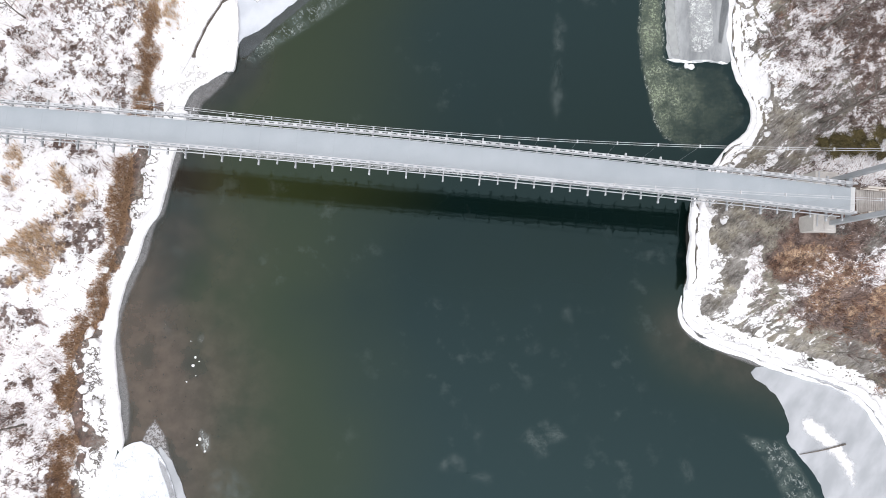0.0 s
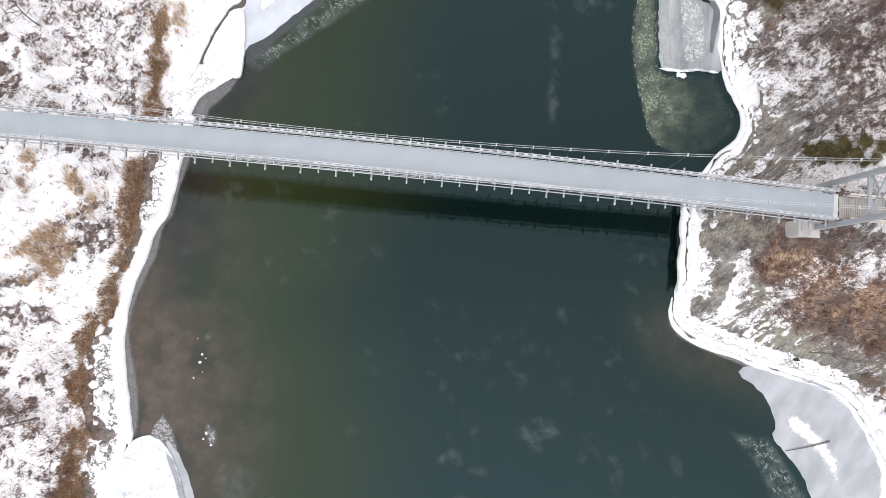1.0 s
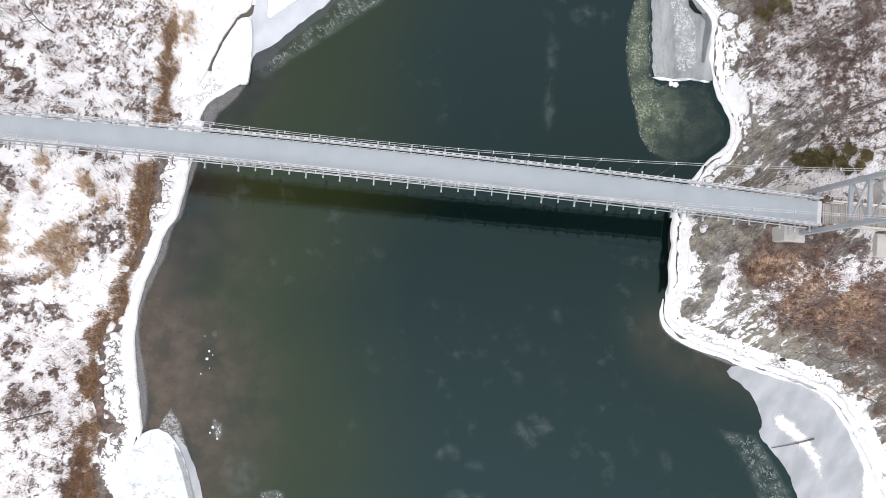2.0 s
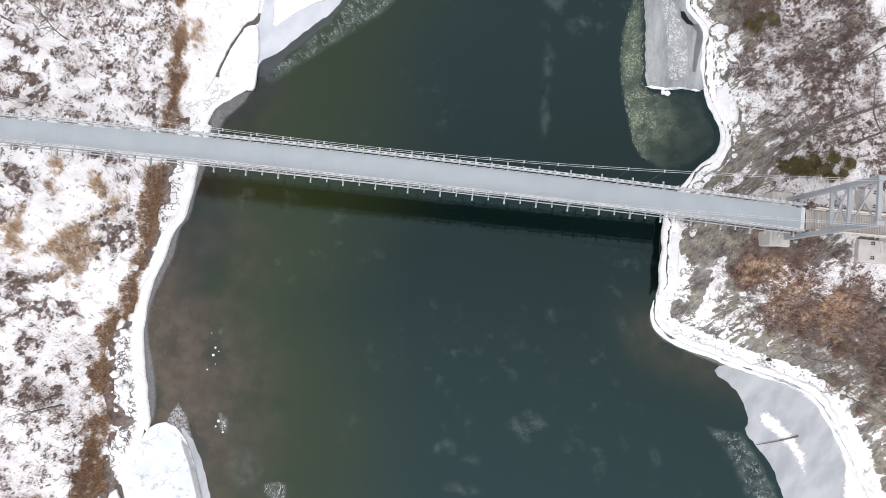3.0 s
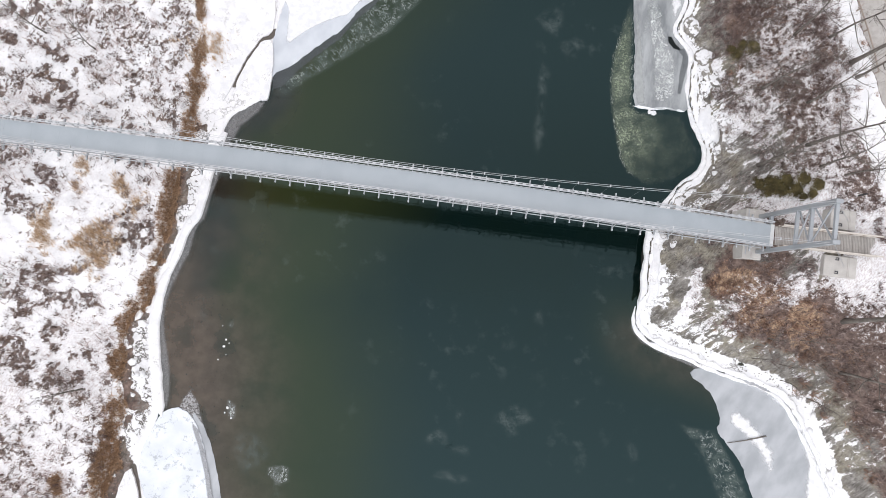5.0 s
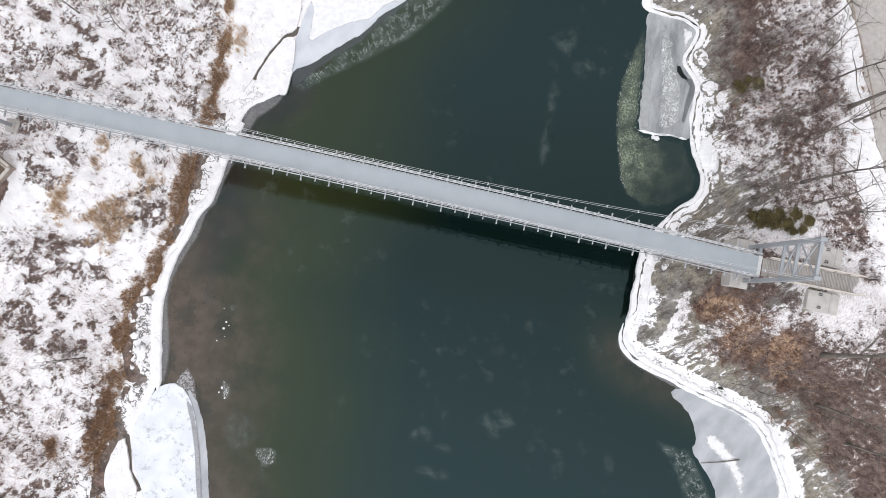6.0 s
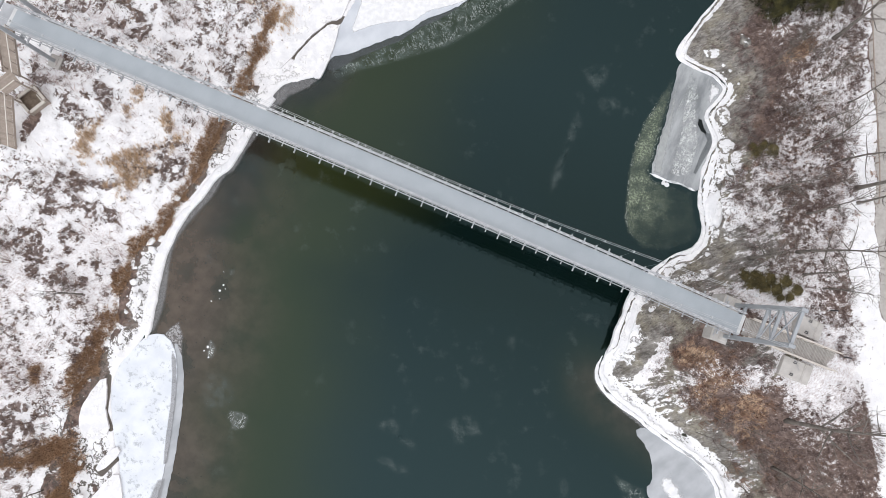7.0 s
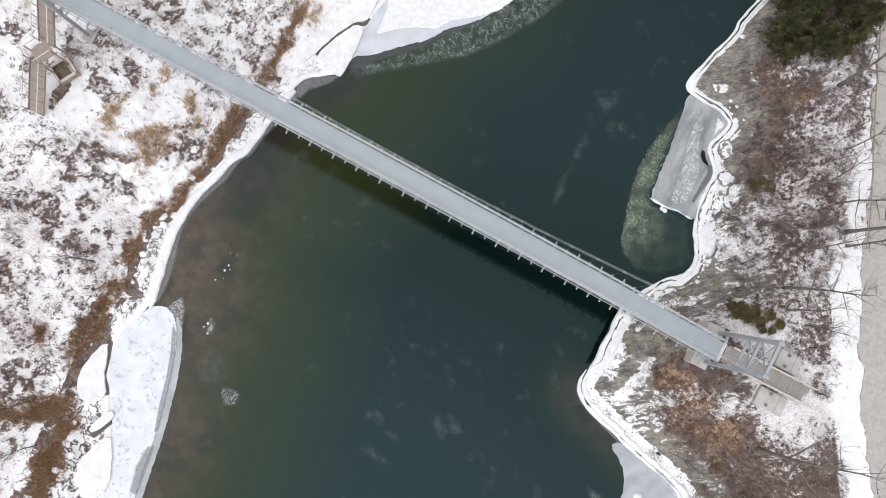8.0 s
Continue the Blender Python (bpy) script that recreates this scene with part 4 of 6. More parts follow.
slush_sheet("thin_ice", [(-20.5, 26.8), (-20.3, 24.2), (-19.2, 24.4), (-16.9, 26.9), (-14.9, 28.7), (-11.9, 31.3), (-10.4, 33.4), (-8.2, 35.4), (-6.2, 37.8), (-4, 41), (-6, 41), (-10.6, 35.4), (-12.0, 32.8), (-15.0, 30.4), (-18.4, 27.6)], DARK_ICE, "dark grey skin of new ice along the ice sheet", 0.25, 0.03, 0.5)
slush_sheet("frazil_ice", [(-27.6, -12.3), (-26.5, -13.9), (-25.9, -15.9), (-25.2, -17.6), (-26.4, -17.4), (-28.0, -15.9), (-29.2, -15.4), (-28.5, -13.5)], FRAZIL, "packed grainy grey frazil ice at the head of the ice tongue", 0.2, 0.03, 0.35)
slush_sheet("slush_ice", [(29.4, -13.2), (32.0, -14.2), (35.3, -14.6), (37.0, -17.2), (38.9, -20.6), (42, -30), (37, -28), (35.0, -21.5), (33.2, -17.4)], SLUSH_GREY, "thin broken slush ice beside the grey ice sheet", 0.3)
shore_run = [p for p in LEFT_SHORE.tolist() if -15.5 < p[1] < 21]
slush_sheet("thin_ice", [(x + 1.0 + 0.3 * math.sin(0.5 * y), y) for x, y in shore_run] + [(x - 0.9, y) for x, y in shore_run[::-1]], THIN_ICE, "thin grey ice fringe along the white shore ice", 0.25, 0.03, 0.8)
south_run = [p for p in RIGHT_SHORE.tolist() if -9 < p[1] < -1]
slush_sheet("thin_ice", [(x - 0.25, y - 0.45) for x, y in south_run] + [(x + 0.6, y + 0.5) for x, y in south_run[::-1]], THIN_ICE, "thin grey ice fringe along the white shore ice", 0.25, 0.03, 0.5)
slush_sheet("thin_ice", [(-20.2, 23.4), (-21.5, 21.2), (-23.5, 19.4), (-24.4, 17.4), (-25.8, 18.6), (-25.0, 21.4), (-22.5, 22.8)], THIN_ICE, "thin grey ice fringe along the white shore ice", 0.25, 0.04, 0.9)

# soft snow and frost on the ice sheets
slush_sheet("snow_drift", [(-20.1, 37.0), (-18.9, 34.6), (-18.9, 30.6), (-18.3, 30.2), (-16.7, 31.6), (-14.7, 32.8), (-13.3, 33.5), (-11.3, 34.2), (-9.7, 36.2), (-6.6, 38.2), (-4.4, 40.2), (-1, 46), (3, 56), (0, 66), (-9, 62), (-16, 50)], DRIFT, "wide white snow drift on the grey ice sheet", 0.25, 0.115, 0.45)
slush_sheet("snow_drift", [(36.8, -12.6), (37.6, -12.0), (39.2, -12.8), (41.2, -14.9), (42.6, -17.1), (42.5, -19.6), (41.7, -19.7), (40.3, -17.2), (38.4, -15.2), (36.8, -14.0)], DRIFT, "soft white snow drift lying on grey river ice", 0.2, 0.10, 1.3)
slush_sheet("snow_drift", [(36.4, -8.6), (40.5, -10.0), (43.4, -12.0), (45.2, -14.9), (46.2, -18.4), (45.8, -24), (47.5, -33), (53, -33), (50.6, -24), (46.0, -13.6), (43.6, -10.8), (40, -8.6)], DRIFT, "white snow drift along the foot of the bank on grey ice", 0.25, 0.105, 1.1)
slush_sheet("frost_fan", [(26.2, 37.4), (27.6, 36.8), (28.4, 34.0), (29.8, 30.2), (29.7, 26.0), (28.4, 24.9), (26.9, 25.2), (26.8, 28.6), (26.7, 31.6), (26.2, 34.2)], FROST_FAN, "feathery white frost fan on clear grey ice", 0.2, 0.085, 0.5)
slush_sheet("frost_fan", [(24.3, 36.5), (24.6, 33.0), (24.3, 30.0), (24.4, 26.4), (24.8, 24.6), (26.2, 24.3), (26.1, 26.6), (25.9, 29.8), (25.6, 33.0), (25.0, 36.5)], FROST_FILM, "pale frosted margin of a clear ice slab", 0.2, 0.082, 0.8)
slush_sheet("snow_drift", [(25.9, 39.6), (27.0, 38.6), (28.4, 36.2), (27.6, 35.0), (26.6, 35.4), (26.0, 33.2), (25.4, 34.0), (25.9, 36.8)], SLUSH_WHITE, "crumbled white ice scattered on clear grey ice", 0.2, 0.09, 0.4)
slush_sheet("snow_drift", [(28.6, 39.4), (30.8, 38.4), (30.2, 36.4), (29.6, 35.0), (29.0, 36.4)], DRIFT, "thin snow drift between clear ice and the rocky shore", 0.2, 0.09, 1.2)
slush_sheet("thin_ice", [(-27.4, -15.7), (-26.2, -17.0), (-25.2, -19.6), (-24.4, -22.5), (-23.7, -26.0), (-23.0, -29.5), (-23.6, -30), (-24.5, -26.4), (-25.2, -22.8), (-26.0, -19.8), (-27.0, -17.2)], THIN_ICE, "narrow grey band of bare ice along the ice tongue", 0.15, 0.15, 0.35)
slush_sheet("thin_ice", [(-22.6, -31.0), (-23.8, -31.6), (-24.0, -34.5), (-23.4, -38.0), (-22.0, -38.0), (-22.2, -34.0)], THIN_ICE, "narrow grey band of bare ice along the ice tongue", 0.2, 0.15, 0.7)
slush_sheet("thin_ice", [(29.7, 32.0), (30.5, 31.0), (30.1, 28.6), (29.9, 26.2), (30.5, 26.0), (31.0, 28.4), (31.6, 30.8), (30.8, 32.2)], DARK_ICE, "dark wet margin of clear ice beside the shore", 0.15, 0.085, 0.35)
slush_sheet("open_lead", [(28.6, 33.6), (28.7, 32.7), (29.4, 31.9), (30.2, 31.7), (30.4, 32.0), (29.8, 32.6), (29.2, 33.6)], OPEN_WATER, "dark open lead between the ice slab and the shore", 0.1, 0.09, 0.3)


def ring(cx, cy, rx, ry, seed):
    r = random.Random(seed)
    return [(cx + rx * r.uniform(0.6, 1.2) * math.cos(k * 0.628), cy + ry * r.uniform(0.6, 1.2) * math.sin(k * 0.628)) for k in range(10)]


for k, (cx, cy, rx, ry) in enumerate(((25.3, -17.8, 0.9, 1.2), (10.0, -5.7, 1.0, 0.8), (10.9, -14.6, 1.8, 1.5), (1.7, -16.9, 1.4, 1.0), (4.6, -14.4, 0.6, 1.4), (4.7, -18.3, 1.2, 0.7), (13.7, -2.3, 0.8, 0.9),
                                      (13.1, 25.8, 1.0, 3.0), (16.8, 31.6, 1.2, 1.2), (12.9, 20.2, 0.9, 2.2), (-20.2, -19.6, 1.8, 2.6), (-27.0, -4.0, 1.0, 1.4), (4.2, -21.5, 2.0, 0.9), (14.0, 35.0, 1.6, 1.6))):
    slush_sheet("foam_patch", ring(cx, cy, 1.5 * rx, 1.5 * ry, 60 + k), SLUSH_FAINT, "faint pale patch of fine slush drifting on dark water", 0.2, 0.02, 1.3)
for k, (cx, cy, rx, ry) in enumerate(((-16.5, -22.0, 1.6, 1.5), (-22.7, -14.6, 0.9, 1.5), (-23.2, -4.6, 0.6, 0.8))):
    slush_sheet("foam_patch", ring(cx, cy, rx, ry, 80 + k), SLUSH_WHITE, "cluster of white ice crumbs drifting on the shallows", 0.2, 0.02, 0.6)


def rubble(name, points, lo, hi, z, mat, label, category, group, flat=0.4, seed=1, sides=7):
    """Rocks or ice blocks, each a thing of its own: an uneven hull that tapers upwards."""
    r = random.Random(seed)
    kinds = []
    for k in range(6):
        g = Geo()
        ring = [(0.72 + 0.28 * r.random()) for _ in range(sides)]
        for level, w in ((-0.5, 0.9), (0.1, 1.0), (0.42, 0.78)):
            for i in range(sides):
                a = 2 * math.pi * i / sides
                q = ring[i] * w * (0.9 + 0.2 * r.random()) * 0.5
                g.v.append((q * math.cos(a), q * math.sin(a), level * flat + r.uniform(-0.05, 0.05) * flat))
        for lv in range(2):
            for i in range(sides):
                j = (i + 1) % sides
                g.f.append([lv * sides + i, lv * sides + j, (lv + 1) * sides + j, (lv + 1) * sides + i])
        g.v.append((r.uniform(-0.1, 0.1), r.uniform(-0.1, 0.1), 0.52 * flat))
        for i in range(sides):
            g.f.append([2 * sides + i, 2 * sides + (i + 1) % sides, 3 * sides])
        kinds.append(g.mesh(name, mat))
    for x, y in points:
        s = r.uniform(lo, hi)
        ob = new(name, kinds[r.randrange(6)])
        zz = z if z is not None else height(x, y)
        ob.matrix_world = pose(x, y, zz + 0.12 * s * flat, r.uniform(-8, 8), r.uniform(-8, 8), r.uniform(0, 360)) @ Matrix.Diagonal((s, s * r.uniform(0.6, 1.0), s * r.uniform(0.7, 1.1), 1))
        tagged(ob, label, category, group)


def scatter(n, x0, x1, y0, y1, chance, seed):
    """Places inside a rectangle of the plan, kept by a chance that depends on the land there."""
    g = np.random.default_rng(seed)
    x, y = g.uniform(x0, x1, n), g.uniform(y0, y1, n)
    q = land(x, y)
    keep = g.random(n) < chance(x, y, *q)
    return x[keep], y[keep], q[0][keep]


def boulder(x, y, rx, ry, rz, turn, seed, mat=ROCK, label="rounded grey boulder capped with snow above the water"):
    """A weathered dome of rock: a half globe pushed about by noise, sunk into the slope."""
    g, nu, nv = Geo(), 22, 9
    for j in range(nv):
        b = (j / (nv - 1)) * math.pi / 2
        for i in range(nu):
            a = 2 * math.pi * i / nu
            p = Vector((math.cos(a) * math.cos(b), math.sin(a) * math.cos(b), math.sin(b)))
            q = 1 + 0.30 * noise.noise(p * 1.3 + Vector((seed, 0, 0))) + 0.16 * noise.noise(p * 3.7 + Vector((0, seed, 0)))
            g.v.append((p.x * q * rx, p.y * q * ry, (p.z * q) ** 0.7 * rz - 0.3 if p.z > 0 else -0.5))
    for j in range(nv - 1):
        for i in range(nu):
            k = (i + 1) % nu
            g.f.append([j * nu + i, j * nu + k, (j + 1) * nu + k, (j + 1) * nu + i])
    ob = new("boulder", g.mesh("boulder", mat, True))
    ob.matrix_world = pose(x, y, height(x, y), 0, 0, turn)
    tagged(ob, label, "boulder", "boulders along the rocky shore")


for k, (x, y, rx, ry, rz, turn) in enumerate(((31.9, 34.8, 1.2, 1.3, 0.45, 40), (33.6, 31.2, 1.6, 1.1, 0.4, 25), (34.6, 28.2, 1.7, 1.0, 0.4, -20), (28.0, 42.6, 1.8, 1.0, 0.6, 30),
                                              (31.2, 44.8, 1.1, 0.7, 0.6, -35), (30.6, 12.2, 1.5, 1.0, 0.4, 50), (32.4, 17.6, 0.8, 0.6, 0.4, 0), (29.2, 7.0, 1.2, 0.7, 0.4, 30), (33.2, -3.6, 1.3, 0.6, 0.4, 35))):
    boulder(x, y, rx, ry, rz, turn, 3.1 * k)
boulder(34.0, 22.4, 1.25, 2.5, 0.9, 8, 1.7, SNOW, "big smooth boulder wholly covered with white snow")
rubble("ice_block", [(-32.6, -31.0), (-33.2, -32.4), (-31.8, -36.2), (-32.6, -38.4), (-31.2, -40.2)], 0.7, 1.5, None, SNOW,
       "broken white ice block lying on the snowy shore", "ice block", "broken ice blocks on the shore", 0.28, 13, 5)
rubble("ice_block", [(-34.1, -3.9), (-33.6, -4.9), (-33.0, 2.4), (-34.3, -9.4)], 0.9, 1.9, None, SNOW,
       "white ice block stranded at the foot of the bank", "ice block", "broken ice blocks on the shore", 0.3, 14, 5)
rubble("ice_floe", [(-23.7, -8.2), (-24.0, -7.2), (-23.8, -6.4), (-23.4, -6.8), (-24.3, -4.8), (-22.6, -15.6), (-23.4, -15.0), (-23.1, -14.4), (-22.4, -14.9), (-24.6, -8.8)], 0.14, 0.42, 0.0, SNOW,
       "small white ice fragment floating on the shallows", "ice floe", "ice fragments floating in the shallows", 0.3, 15, 7)
ice_sheet("ice_ridge", [(24.4, 24.3), (26.5, 24.05), (28.6, 24.2), (30.9, 23.95), (30.9, 24.1), (28.6, 24.40), (26.4, 24.25), (24.8, 24.55)], 0.12, 0.12, FROST, "white frozen ridge along the edge of a clear ice slab", 0.10, 17)


def shore_rim(line, land_side, y0, y1, lo, hi, z, seed, label, rough=0.14, low=0.45, runs=(24, 70)):
    """Ribbons of shore ice along a bank: low rounded banks of snow-covered ice with crumbling rims, split here and there."""
    r = random.Random(seed)
    pts = []
    smooth_line = round_off(line)
    for (ax, ay), (bx, by) in zip(smooth_line[:-1], smooth_line[1:]):
        d = math.hypot(bx - ax, by - ay)
        for k in range(max(1, int(d / 0.28))):
            t = k / max(1, int(d / 0.28))
            y = ay + (by - ay) * t
            if y0 <= y <= y1:
                pts.append((ax + (bx - ax) * t, y, (by - ay) / d * land_side, -(bx - ax) / d * land_side))
    across = [0.0, 0.03, 0.1, 0.25, 0.45, 0.65, 0.82, 0.93, 1.0]
    i = 0
    while i < len(pts) - 6:
        n = r.randint(*runs)
        run = np.array(pts[i:i + n])
        i += n - 1
        if len(run) < 6:
            break
        x, y, nx, ny = run.T
        wide = hi(y) if callable(hi) else hi
        a = lo + 0.5 * (fbm(x, y, 3.0, 2, 1) - 0.5) + 2.2 * rough * (fbm(x, y, 0.9, 2, 2) - 0.5)
        b = wide + 0.8 * (fbm(x, y, 2.4, 2, 3) - 0.5) + 4.0 * rough * (fbm(x, y, 0.8, 3, 0) - 0.5)
        k = np.arange(len(run))
        end = np.minimum(1, 0.8 + 0.1 * np.minimum(k, len(run) - 1 - k)) * np.clip(0.06 + 0.7 * np.minimum(y - y0, y1 - y), 0, 1)
        b = np.maximum(a + (b - a) * end, a + 0.05)
        rows = []
        for u in across:
            px, py = x + nx * (a + (b - a) * u), y + ny * (a + (b - a) * u)
            drop = max(0.0, 1 - u / 0.1) ** 2 + max(0.0, (u - 0.82) / 0.18) ** 2
            rows.append(np.stack([px, py, z - low * drop + 0.16 * (fbm(px, py, 0.9, 3, 2) - 0.5) + 0.12 * (value_noise(px, py, 4, 1) - 0.5)], 1))
        v = np.stack(rows, 1).reshape(-1, 3)
        faces = grid_faces(len(run), len(across))
        me = array_mesh("shore_ice_plate", v, faces if land_side > 0 else faces[:, ::-1], SNOW, None, True)
        tagged(new("shore_ice_plate", me), label, "ice plate", "shore ice plates")


shore_rim(LEFT_SHORE, -1, -15.8, 20.2, -0.15, lambda y: 0.95 + 0.5 * step(-y, -1, 7), 0.27, 81, "smooth white snow-covered shore ice along the bank", 0.06)
shore_rim(RIGHT_SHORE, 1, -27, -0.2, -0.15, 0.42, 0.24, 83, "white shore ice below the rock slope", 0.12)
shore_rim(RIGHT_SHORE, 1, -27, -0.6, 0.62, 1.12, 0.32, 91, "rough white ice behind a narrow crack", 0.28, 0.5, (10, 34))
shore_rim(RIGHT_SHORE, 1, 9.2, 40, -0.12, 0.40, 0.26, 84, "narrow white shore ice below the rock slope", 0.12)
shore_rim(RIGHT_SHORE, 1, 38.5, 62, -0.12, 0.30, 0.26, 87, "thin white shore ice below bare rock", 0.06)
shore_rim(RIGHT_SHORE, 1, 38.5, 62, 0.48, 0.80, 0.32, 88, "thin white shore ice split off by a dark crack", 0.06)
shore_rim(RIGHT_SHORE, 1, 0.0, 9.6, -0.30, 0.40, 1.66, 85, "crumbling white ice ledge overhanging the dark water", 0.20, 0.5)
shore_rim(RIGHT_SHORE, 1, 0.0, 9.6, 0.58, 1.75, 1.80, 90, "rough white ice ledge split by a dark crack", 0.20, 0.5)
for corners, z, label in (([(-20.5, 30.6), (-20.2, 28.7), (-20.25, 25.9), (-20.45, 23.3), (-20.9, 22.7), (-22.4, 23.3), (-23.8, 23.3), (-24.75, 24.2), (-24.05, 26.15), (-23.25, 27.95), (-22.25, 29.4), (-21.8, 30.3)], 0.36, "large white ice plate broken from the snowy shore"),
                          ([(-20.5, 38.0), (-20.25, 33.0), (-20.65, 31.25), (-21.95, 30.62), (-22.45, 29.75), (-23.45, 28.2), (-24.28, 26.35), (-25.1, 24.3), (-26.3, 22.0), (-27.9, 23.5), (-27.8, 28), (-27.2, 33), (-25.4, 38), (-22, 44), (-18.5, 50), (-15.3, 49.5), (-18.6, 41)], 0.37, "wide white shelf of shore ice beside a dark crack"),
                          ([(-34.0, -21.2), (-35.3, -25.0), (-35.4, -27.2), (-34.3, -29.4), (-32.4, -29.6), (-30.9, -27.9), (-32.4, -25.9), (-33.0, -23.4)], 0.42, "wide flat white ice plate stranded on the shore"),
                          ([(-28.8, -29.9), (-30.5, -33.0), (-31.4, -32.3), (-29.7, -29.0)], 0.50, "long white ice block tipped against the shore ice"),
                          ([(-28.5, -31.9), (-30.1, -34.8), (-31.2, -38.6), (-27.2, -41.0), (-25.7, -38.2), (-27.1, -34.4)], 0.40, "wide flat white ice plate stranded on the shore")):
    ob = new("shore_ice_plate", slab(corners, z, 0.35, 0.05, 31).mesh("shore_ice_plate", SNOW))
    tagged(ob, label, "ice plate", "shore ice plates")
rubble("ice_block", [(26.6, 23.75), (27.1, 23.7)], 0.6, 0.9, 0.05, SNOW, "white ice block frozen to the edge of a clear slab", "ice block", "broken ice blocks on the shore", 0.3, 16, 6)
stick = Geo().tube([(36.7, -16.2, 0.14), (38.9, -15.8, 0.2), (41.4, -15.2, 0.16)], [0.03, 0.06, 0.09], 6)


def debris(name, n, x0, x1, y0, y1, chance, lo, hi, mat, label, seed):
    """Countless small stones or ice crumbs: four-cornered chips in one mesh."""
    x, y, z = scatter(n, x0, x1, y0, y1, chance, seed)
    g = np.random.default_rng(seed)
    k = len(x)
    s, a = g.uniform(lo, hi, k), g.uniform(0, 6.28, k)
    v = np.empty((k, 5, 3))
    for i in range(4):
        q = s * g.uniform(0.6, 1.2, k)
        v[:, i] = np.stack([x + q * np.cos(a + 1.57 * i), y + q * np.sin(a + 1.57 * i), z - 0.05 + 0 * s], 1)
    v[:, 4] = np.stack([x + g.normal(0, 0.3, k) * s, y + g.normal(0, 0.3, k) * s, z + s * g.uniform(0.5, 1.0, k)], 1)
    b = np.arange(k) * 5
    f = np.concatenate([np.stack([b + i, b + (i + 1) % 4, b + 4], 1) for i in range(4)])
    me = array_mesh(name, v.reshape(-1, 3), f, mat)
    return tagged(new(name, me), label, name.replace("_", " "), kind="stuff")


tagged(new("fallen_branch", stick.mesh("fallen_branch", BARK)), "dark bare branch frozen onto the grey ice", "branch")



def left_foot(x, y, z, dl, dr, shelf, road, wet):
    gap = shore_distance(x, y, SEDGE_LINE)
    return step(dl, 1.0, 1.4) * (1 - step(dl, 4.5, 6)) * step(gap, 0.5, 1.0) * step(-y, -22, -18) * step(fbm(x, y, 2.2, 2, 1), 0.40, 0.55) * np.where(x > np.interp(y, SEDGE_LINE[::-1, 1], SEDGE_LINE[::-1, 0]), 1, 0)


def right_foot(x, y, z, dl, dr, shelf, road, wet):
    return step(dr, 1.0, 1.4) * step(-dr, -8, -4) * 0.8 * step(fbm(x, y, 3, 2, 1), 0.40, 0.6)


def plates(name, n, x0, x1, y0, y1, chance, lo, hi, label, seed, tilt=0.10):
    """A litter of flat broken ice plates, each a tilted five-sided slab, in one mesh."""
    x, y, z = scatter(n, x0, x1, y0, y1, chance, seed)
    g = np.random.default_rng(seed)
    k = len(x)
    s, a = g.uniform(lo, hi, k), g.uniform(0, 6.28, k)
    tx, ty = g.normal(0, tilt, k), g.normal(0, tilt, k)
    v = np.empty((k, 10, 3))
    for i in range(5):
        q = s * g.uniform(0.65, 1.15, k)
        dx, dy = q * np.cos(a + 1.2566 * i), q * np.sin(a + 1.2566 * i)
        v[:, i] = np.stack([x + dx, y + dy, z + 0.02 - 0.2 * s], 1)
        v[:, i + 5] = np.stack([x + dx * 0.95, y + dy * 0.95, z + 0.06 + 0.12 * s + dx * tx + dy * ty], 1)
    b = np.arange(k) * 10
    tri = [np.stack([b + i, b + (i + 1) % 5, b + 5 + (i + 1) % 5], 1) for i in range(5)] + [np.stack([b + i, b + 5 + (i + 1) % 5, b + 5 + i], 1) for i in range(5)]
    tri += [np.stack([b + 5, b + 5 + i, b + 6 + i], 1) for i in (1, 2, 3)]
    me = array_mesh(name, v.reshape(-1, 3), np.concatenate(tri), SNOW)
    return tagged(new(name, me), label, "ice plates", kind="stuff")


def right_rim(x, y, z, dl, dr, shelf, road, wet):
    return step(dr, 0.7, 1.0) * step(-dr, -2.4, -1.7) * step(fbm(x, y, 3, 2, 2), 0.35, 0.5)


plates("broken_ice", 90, -42, -24, -18, 24, left_foot, 0.2, 0.5, "broken white ice plates piled at the foot of the bank", 95)
plates("broken_ice", 380, 23, 48, -16, 54, right_rim, 0.12, 0.5, "broken white ice plates below the rock slope", 97)
debris("shore_stone", 4500, -42, -24, -30, 26, left_foot, 0.04, 0.14, CHIP, "dark stones and frozen clods at the foot of the bank", 91)
debris("ice_crumb", 700, -42, -24, -30, 26, left_foot, 0.04, 0.2, SNOW, "white ice crumbs at the foot of the bank", 92)
debris("shore_stone", 16000, 24, 46, -14, 54, right_foot, 0.04, 0.15, CHIP, "dark angular stones on the rock slope", 93)
# ---- the footbridge; s runs along it from midspan, n across it ----
AXIS = pose(-8.39, 11.90, 0, 0, 0, -5.14)
HALF, PANEL = 44.5, 3.02


def deck_z(s):
    return 12.75 - 2.45 * (s / 44.2) ** 2


def cable_at(s, side):
    u = (s - 1.0) / 44.2
    return Vector((s, side * (1.55 + 0.33 * u * u) + 0.22 * u * u, 13.85 + 6.1 * u * u))


bridge = thing("suspension_footbridge", AXIS, "long grey steel suspension footbridge with white galvanised railings over the river", "footbridge")
beam_s = [0.3 + PANEL * k for k in range(-15, 15) if abs(0.3 + PANEL * k) < HALF]
short_s = [s + PANEL / 2 for s in beam_s if s + PANEL / 2 < HALF]
edges = [-HALF] + [s for s in beam_s] + [HALF]
